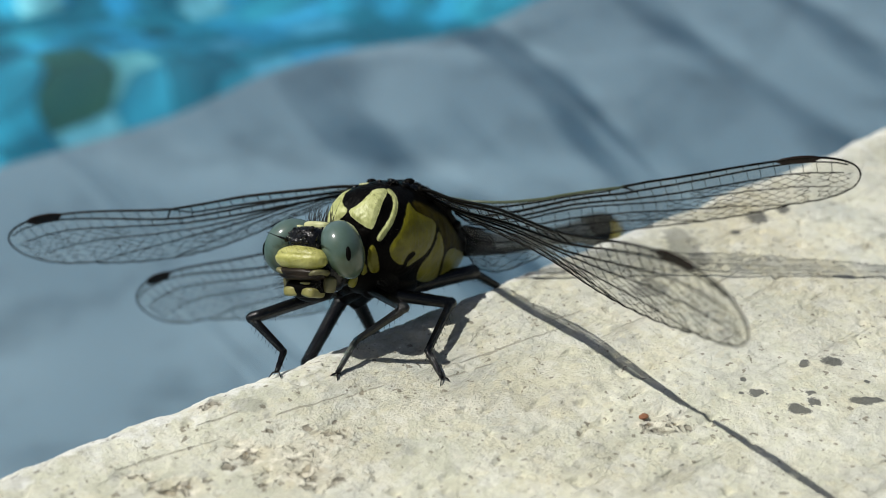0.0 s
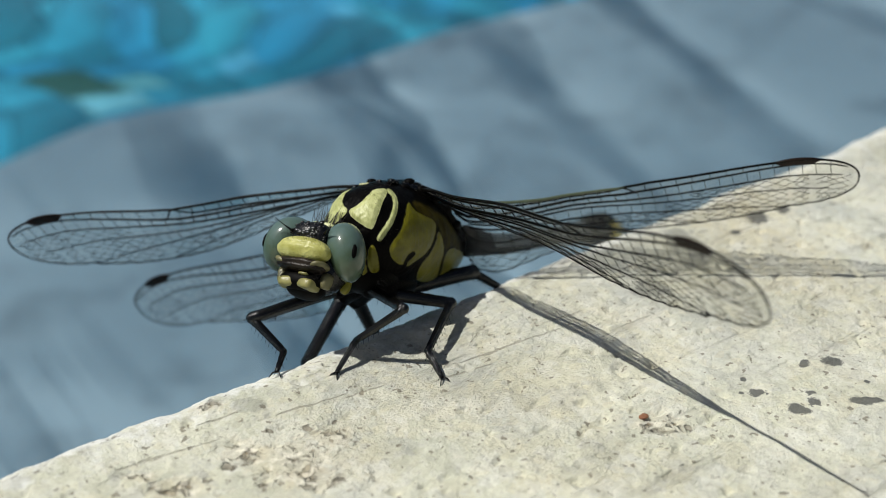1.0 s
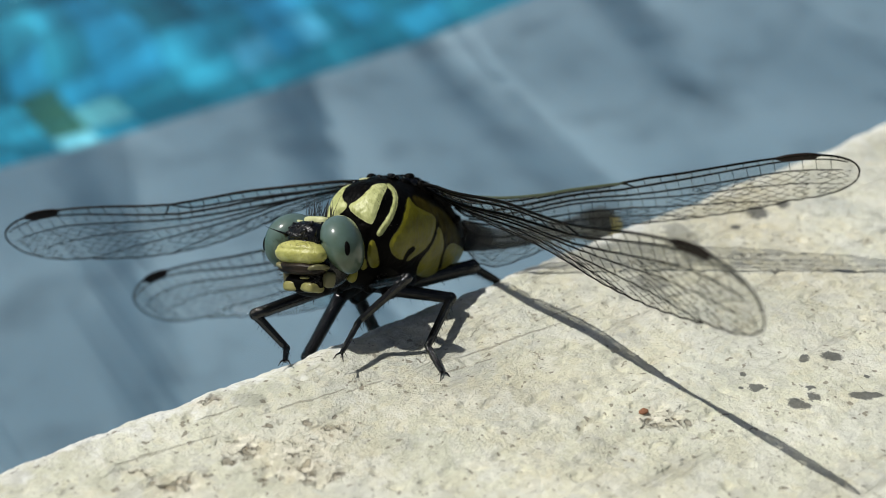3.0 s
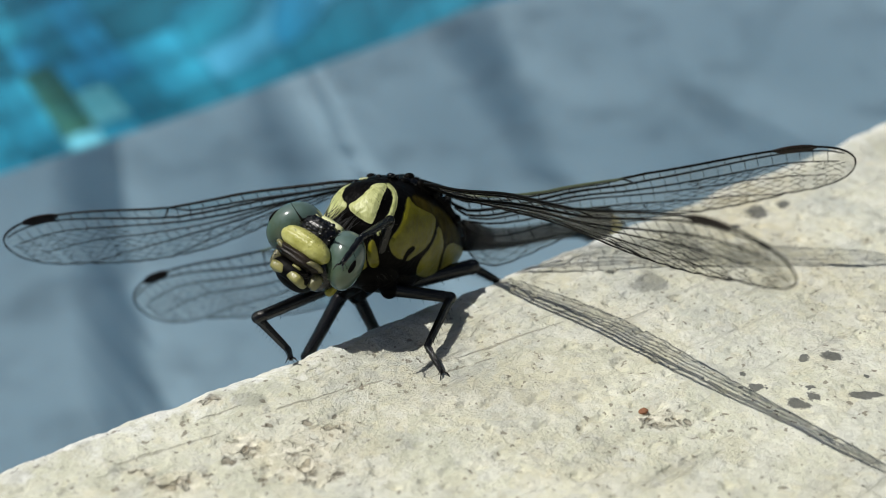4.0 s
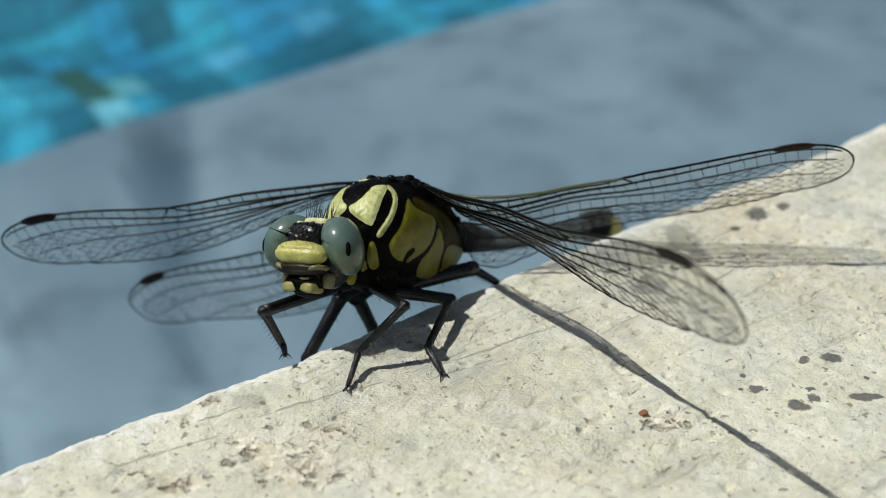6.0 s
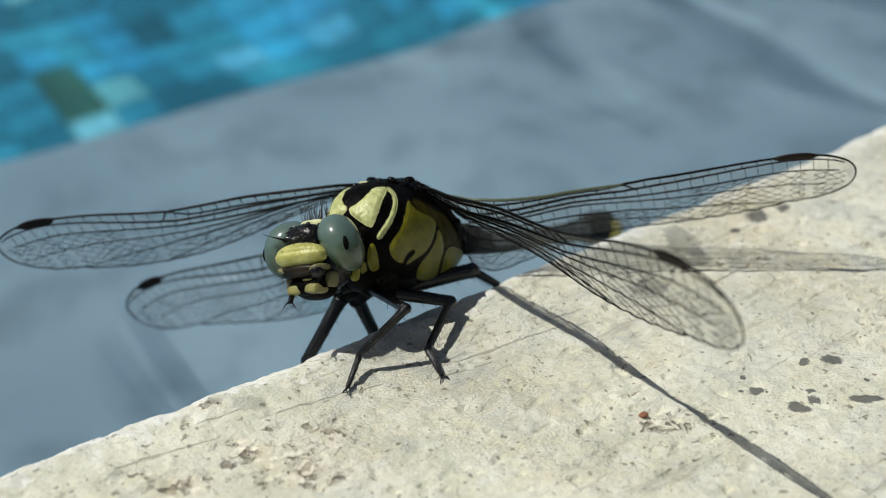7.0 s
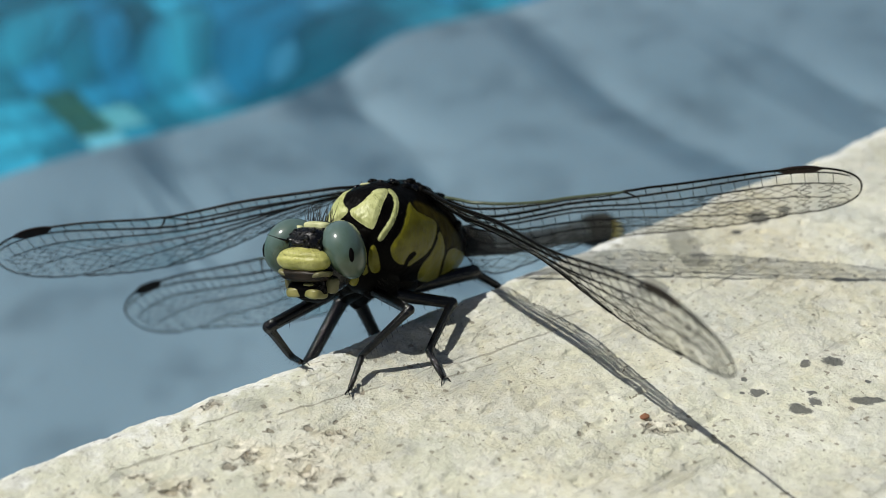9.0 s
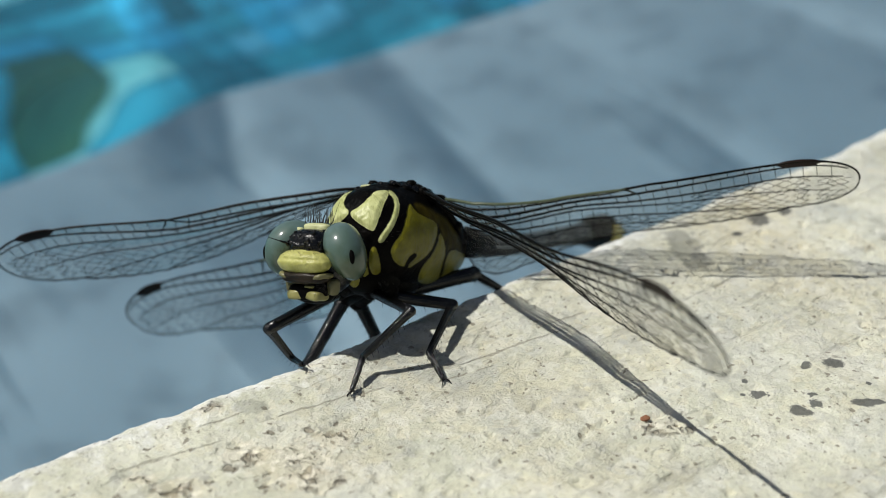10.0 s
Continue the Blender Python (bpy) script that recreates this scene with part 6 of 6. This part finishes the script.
    limb("middle_right", (
        [(0, 3.34, -3.86, -5.4, -34.8, 61.8, -50.2), (3.55, 3.34, -3.86, -5.4, -35.5, 61.9, -51), (7.1, 3.34, -3.86, -5.4, -36.3, 62, -51.9), (7.15, 3.34, -3.86, -5.4, -37.7, 58, -53.5), (7.2, 3.34, -3.86, -5.4, -39.8, 49.1, -56.1), (7.25, 3.34, -3.86, -5.4, -41.1, 40.3, -57.9), (7.3, 3.34, -3.86, -5.4, -41.5, 36.2, -58.6), (7.35, 3.34, -3.86, -5.4, -39, 34.7, -54.4), (7.4, 3.34, -3.86, -5.4, -36.8, 33.1, -50.3), (7.417, 3.34, -3.86, -5.4, -38.5, 34.3, -53.4), (7.433, 3.34, -3.86, -5.4, -43.2, 36.9, -61.5), (7.45, 3.34, -3.86, -5.4, -50.2, 39.4, -72.7), (7.467, 3.34, -3.86, -5.4, -57.8, 40.7, -84.6), (7.483, 3.34, -3.86, -5.4, -64, 40.9, -94), (7.5, 3.34, -3.86, -5.4, -66.4, 40.8, -97.7), (7.513, 3.34, -3.86, -5.4, -65.5, 42.1, -96.4), (7.525, 3.34, -3.86, -5.4, -62.9, 45.5, -92.5), (7.537, 3.34, -3.86, -5.4, -58.2, 50, -86.3), (7.55, 3.34, -3.86, -5.4, -51.3, 54.7, -77.6), (7.562, 3.34, -3.86, -5.4, -42.3, 58.6, -66.8), (7.575, 3.34, -3.86, -5.4, -32.6, 61.2, -55.5), (7.587, 3.34, -3.86, -5.4, -24.7, 62.3, -46.6), (7.6, 3.34, -3.86, -5.4, -21.6, 62.6, -43.1), (8.8, 3.34, -3.86, -5.4, -21.9, 61.9, -43.5), (10, 3.34, -3.86, -5.4, -22.2, 61.1, -43.8)],
        [(0, 5.23, -6.13, -10.9, 66.6, 50.3, -179.7), (3.55, 5.19, -6.15, -10.91, 66.6, 50.3, -179.7), (7.1, 5.15, -6.17, -10.91, 66.5, 50.3, -179.8), (7.15, 5.31, -6.52, -10.69, 68.7, 58.6, -177.1), (7.2, 5.61, -7.25, -10.12, 83.5, 76.2, -161.3), (7.25, 5.87, -7.9, -9.43, -168.8, 81.4, -52.6), (7.3, 5.96, -8.16, -9.09, -146.6, 74.3, -29.9), (7.35, 6.33, -8.03, -8.95, -96.8, 83.4, 20.5), (7.4, 6.68, -7.88, -8.81, -21.3, 77.6, 96.8), (7.417, 6.42, -8, -8.92, -20.6, 76.7, 97.5), (7.433, 5.72, -8.25, -9.15, -19.2, 74.5, 98.9), (7.45, 4.77, -8.47, -9.36, -17.9, 71.7, 100.3), (7.467, 3.78, -8.57, -9.47, -17, 68.8, 101.3), (7.483, 3.01, -8.56, -9.49, -16.4, 66.6, 101.9), (7.5, 2.71, -8.54, -9.48, -16.2, 65.7, 102.1), (7.513, 2.83, -8.46, -9.59, -12.6, 66.2, 106), (7.525, 3.15, -8.23, -9.85, -2.5, 67.1, 117), (7.537, 3.6, -7.86, -10.18, 12.2, 66.9, 133), (7.55, 4.12, -7.38, -10.5, 27.6, 64.8, 149.9), (7.562, 4.62, -6.85, -10.73, 39.8, 61.2, 163.5), (7.575, 5.04, -6.34, -10.87, 47.8, 57.1, 172.8), (7.587, 5.33, -5.97, -10.93, 52.2, 53.9, 178.2), (7.6, 5.44, -5.82, -10.94, 53.7, 52.6, -180), (8.8, 5.48, -5.89, -10.9, 55.7, 48.4, -177.4), (10, 5.52, -5.95, -10.86, 57.3, 44.1, -175.2)],
        [(0, 4.1, -6.13, -12.26, 24.5, 42.2, 168.5), (3.55, 4.06, -6.15, -12.26, 22.2, 45.1, 165.2), (7.1, 4.02, -6.17, -12.27, 19.6, 47.9, 161.6), (7.15, 4.39, -6.57, -12.2, 17.9, 54.7, 159.4), (7.2, 5.22, -7.39, -11.83, 9.7, 69.2, 150.2), (7.25, 6.03, -8.11, -11.17, -28.4, 81.6, 111.1), (7.3, 6.38, -8.4, -10.78, -78.9, 82.4, 60.2), (7.35, 6.52, -7.96, -10.71, -9.9, 77.7, 130), (7.4, 6.63, -7.51, -10.53, 7.8, 67, 148.5), (7.417, 6.36, -7.6, -10.63, -6.2, 68.2, 133.4), (7.433, 5.65, -7.78, -10.84, -39.8, 64.9, 96.9), (7.45, 4.67, -7.92, -11.03, -63.6, 52, 69.3), (7.467, 3.66, -7.94, -11.12, -73.4, 35.7, 55.2), (7.483, 2.87, -7.88, -11.11, -77, 22.4, 48.1), (7.5, 2.56, -7.83, -11.08, -77.8, 17, 45.6), (7.513, 2.63, -7.78, -11.2, -76.8, 20.3, 48.5), (7.525, 2.84, -7.62, -11.47, -73.3, 28.9, 56.9), (7.537, 3.13, -7.35, -11.8, -65.1, 39.8, 71.5), (7.55, 3.47, -7, -12.09, -49.1, 49.3, 94.1), (7.562, 3.8, -6.6, -12.27, -26.2, 52.8, 123.2), (7.575, 4.09, -6.22, -12.35, -6.2, 49.6, 148.8), (7.587, 4.29, -5.93, -12.35, 4.9, 44.5, 163.8), (7.6, 4.37, -5.82, -12.34, 8.3, 42.1, 168.8), (8.8, 4.31, -5.94, -12.22, 8.3, 42.1, 168.7), (10, 4.26, -6.05, -12.09, 8.3, 42.1, 168.7)],
    ))
    limb("hind_left", (
        [(0, 1.43, 0.6, -4.52, 17.5, -10.8, 151.4), (10, 1.43, 0.6, -4.52, 17.5, -10.8, 151.4)],
        [(0, -5.15, 4.19, -3.09, 21.6, 25, 152.1), (10, -5.15, 4.19, -3.09, 21.6, 25, 152.1)],
        [(0, -7.56, 5.46, -4.36, 21, 38.5, 172.1), (10, -7.56, 5.46, -4.36, 21, 38.5, 172.1)],
    ))
    limb("hind_right", (
        [(0, 1.05, -3.85, -5.67, 37.2, 59.6, 152.5), (10, 1.05, -3.85, -5.67, 37.2, 59.6, 152.5)],
        [(0, -0.51, -3.04, -8.68, 81.2, 57.1, -160.9), (10, -0.51, -3.04, -8.68, 81.2, 57.1, -160.9)],
        [(0, -2.4, -3.69, -11.77, 31.6, 49.2, 163.7), (10, -2.4, -3.69, -11.77, 31.6, 49.2, 163.7)],
    ))
    turn_wing(left_forewing, [
        (0, 152.84, 28.99, 51.45), (0.2, 154.74, 29.65, 52.50), (0.4, 156.84, 29.41, 53.74), (0.5, 150.10, 29.62, 49.59), (0.6, 166.77, 29.20, 58.74),
        (0.8, 162.75, 28.97, 57.04), (1, 157.08, 27.89, 55.29), (1.2, 158.08, 29.60, 54.20), (1.4, 154.40, 29.31, 53.17), (1.5, 143.03, 28.77, 47.84),
        (1.6, 150.73, 29.17, 50.94), (1.8, 157.39, 29.14, 55.23), (2, 157.09, 29.13, 54.74), (2.2, 152.64, 29.87, 50.56), (2.4, 143.40, 29.55, 46.16),
        (2.5, 135.78, 28.65, 41.76), (2.6, 154.09, 28.86, 53.32), (2.7, 149.72, 28.63, 51.86), (3.8, 167.00, 26.69, 61.64), (3.9, 168.27, 26.97, 61.71),
        (4, 169.28, 26.92, 62.10), (4.2, 166.74, 26.47, 61.21), (4.4, 158.18, 25.25, 57.83), (4.5, 152.93, 26.60, 53.14), (4.7, 153.27, 26.93, 54.08),
        (5, 157.24, 25.76, 57.65), (5.3, 160.90, 26.57, 58.38), (5.5, 155.01, 26.99, 54.72), (5.7, 152.92, 28.28, 52.52), (6.8, 151.88, 29.81, 49.87),
        (6.9, 157.43, 29.55, 54.09), (7, 150.10, 28.82, 50.26), (7.1, 158.38, 29.43, 55.40), (7.2, 159.28, 30.44, 55.43), (7.3, 156.46, 30.75, 54.36),
        (7.4, 154.84, 31.69, 51.65), (7.5, 152.34, 29.99, 51.79), (7.6, 134.60, 30.84, 39.77), (7.7, 131.76, 31.22, 36.08), (7.8, 145.60, 30.07, 47.20),
        (7.9, 145.64, 32.78, 43.96), (8, 149.88, 32.67, 46.96), (8.2, 151.70, 32.70, 48.36), (8.5, 158.86, 33.75, 52.06), (8.7, 152.91, 33.30, 49.38),
        (9, 157.22, 33.57, 51.53), (9.2, 157.07, 33.56, 51.11), (9.5, 163.47, 33.54, 54.42), (9.7, 159.21, 32.40, 53.88), (10, 154.63, 32.55, 49.80),
    ])
    turn_wing(left_hindwing, [
        (0, 120.22, -1.34, 103.19), (0.5, 120.26, -1.06, 103.35), (1, 120.28, -1.09, 103.81), (1.5, 120.02, -1.22, 103.61), (2, 120.02, -0.95, 103.79),
        (2.5, 120.61, -0.83, 103.56), (4, 120.52, -2.30, 105.15), (4.5, 119.81, -3.71, 106.39), (5, 120.21, -3.40, 105.87), (5.5, 119.91, -3.32, 105.94),
        (7, 119.89, -1.67, 105.16), (7.5, 118.16, -2.48, 102.82), (8, 119.22, 0.55, 103.54), (8.5, 119.36, 0.28, 102.76), (9, 119.70, 0.18, 103.21),
        (9.5, 119.73, 0.45, 103.31), (10, 120.21, -1.12, 104.33),
    ])
    turn_wing(right_forewing, [
        (0, -0.93, 18.78, -72.94), (0.5, -0.77, 18.94, -72.68), (1, -0.96, 18.94, -72.81), (1.5, -1.29, 18.89, -72.66), (2, -1.00, 18.95, -72.63),
        (2.5, -1.02, 18.83, -72.28), (4, -0.88, 19.87, -71.49), (4.5, -1.08, 20.30, -70.59), (5, -1.07, 19.41, -71.35), (5.5, -1.16, 19.41, -71.25),
        (7, -1.00, 19.99, -69.83), (7.5, -1.39, 20.70, -67.88), (8, -1.12, 21.06, -67.72), (8.5, -1.17, 20.83, -68.40), (9, -1.13, 21.15, -68.18),
        (9.5, -1.02, 21.37, -67.94), (10, -0.92, 21.38, -68.43),
    ])
    turn_wing(right_hindwing, [
        (0, 31.98, 15.68, -93.63), (0.5, 31.95, 16.35, -92.97), (1, 31.91, 16.18, -93.14), (1.5, 31.90, 16.23, -92.89), (2, 31.96, 16.23, -93.00),
        (2.5, 31.76, 16.29, -92.64), (4, 31.94, 16.55, -92.75), (4.5, 31.84, 17.49, -91.38), (5, 31.89, 16.21, -92.49), (5.5, 31.88, 16.20, -92.25),
        (7, 31.88, 16.98, -90.89), (7.5, 31.89, 16.13, -90.84), (8, 31.86, 17.87, -89.05), (8.5, 31.80, 17.30, -89.87), (9, 31.93, 17.40, -90.06),
        (9.5, 31.95, 17.82, -89.42), (10, 32.02, 17.50, -90.23),
    ])
    walk(head_part, [(t, pose(x * MM, y * MM, z * MM, a, b, c)) for t, x, y, z, a, b, c in (
        (0, 11.01, -1.27, -1.55, -1.5, -1.5, -1),
        (0.9, 11.01, -1.27, -1.55, -1.5, -1.5, -1),
        (1, 11.01, -1.27, -1.55, -5.7, -19.9, 6.8),
        (1.1, 11.01, -1.27, -1.55, -1.5, -1.5, -1),
        (2.5, 11.01, -1.27, -1.55, -1.5, -1.5, -1),
        (3.8, 11.01, -1.27, -1.55, -1.4, -2.6, -5),
        (3.9, 11.01, -1.27, -1.55, -1.4, -2.6, -5),
        (4, 11.01, -1.27, -1.55, -30.7, -19.3, 16.8),
        (4.1, 11.01, -1.27, -1.55, -5.9, -8, -0.4),
        (4.2, 11.01, -1.27, -1.55, -4.8, -7.7, -3.5),
        (4.3, 11.01, -1.27, -1.55, -6.8, -11.1, -9.1),
        (4.5, 11.01, -1.27, -1.55, -2.3, -8.1, -2.7),
        (5, 11.01, -1.27, -1.55, -1.5, -6, -2.4),
        (5.5, 11.01, -1.27, -1.55, -1.5, -3.5, -0.9),
        (5.7, 11.01, -1.27, -1.55, -1.5, -3.5, -0.9),
        (6.8, 11.01, -1.27, -1.55, -1.5, -7.5, -0.8),
        (6.9, 11.01, -1.27, -1.55, -0.7, -5, -1),
        (7, 11.01, -1.27, -1.55, 7.9, -2.7, -3.6),
        (7.1, 11.01, -1.27, -1.55, -1.5, -6.5, -0.9),
        (7.5, 11.01, -1.27, -1.55, -1.6, -4.4, 1.1),
        (8, 11.01, -1.27, -1.55, -1.6, 0.6, 2),
        (9, 11.01, -1.27, -1.55, -1.6, 2.1, 1.9),
        (10, 11.01, -1.27, -1.55, -1.6, 3.1, 1.9),
    )])
    # ripples drift along the rim
    walk(water_sheet, [(t, POOL @ pose(-0.075 * t + 0.01 * math.sin(1.3 * t), 0.012 * math.sin(0.9 * t), 0)) for t in (0, 1, 2, 3, 4, 5, 6, 7, 8, 9, 10)])


motions()
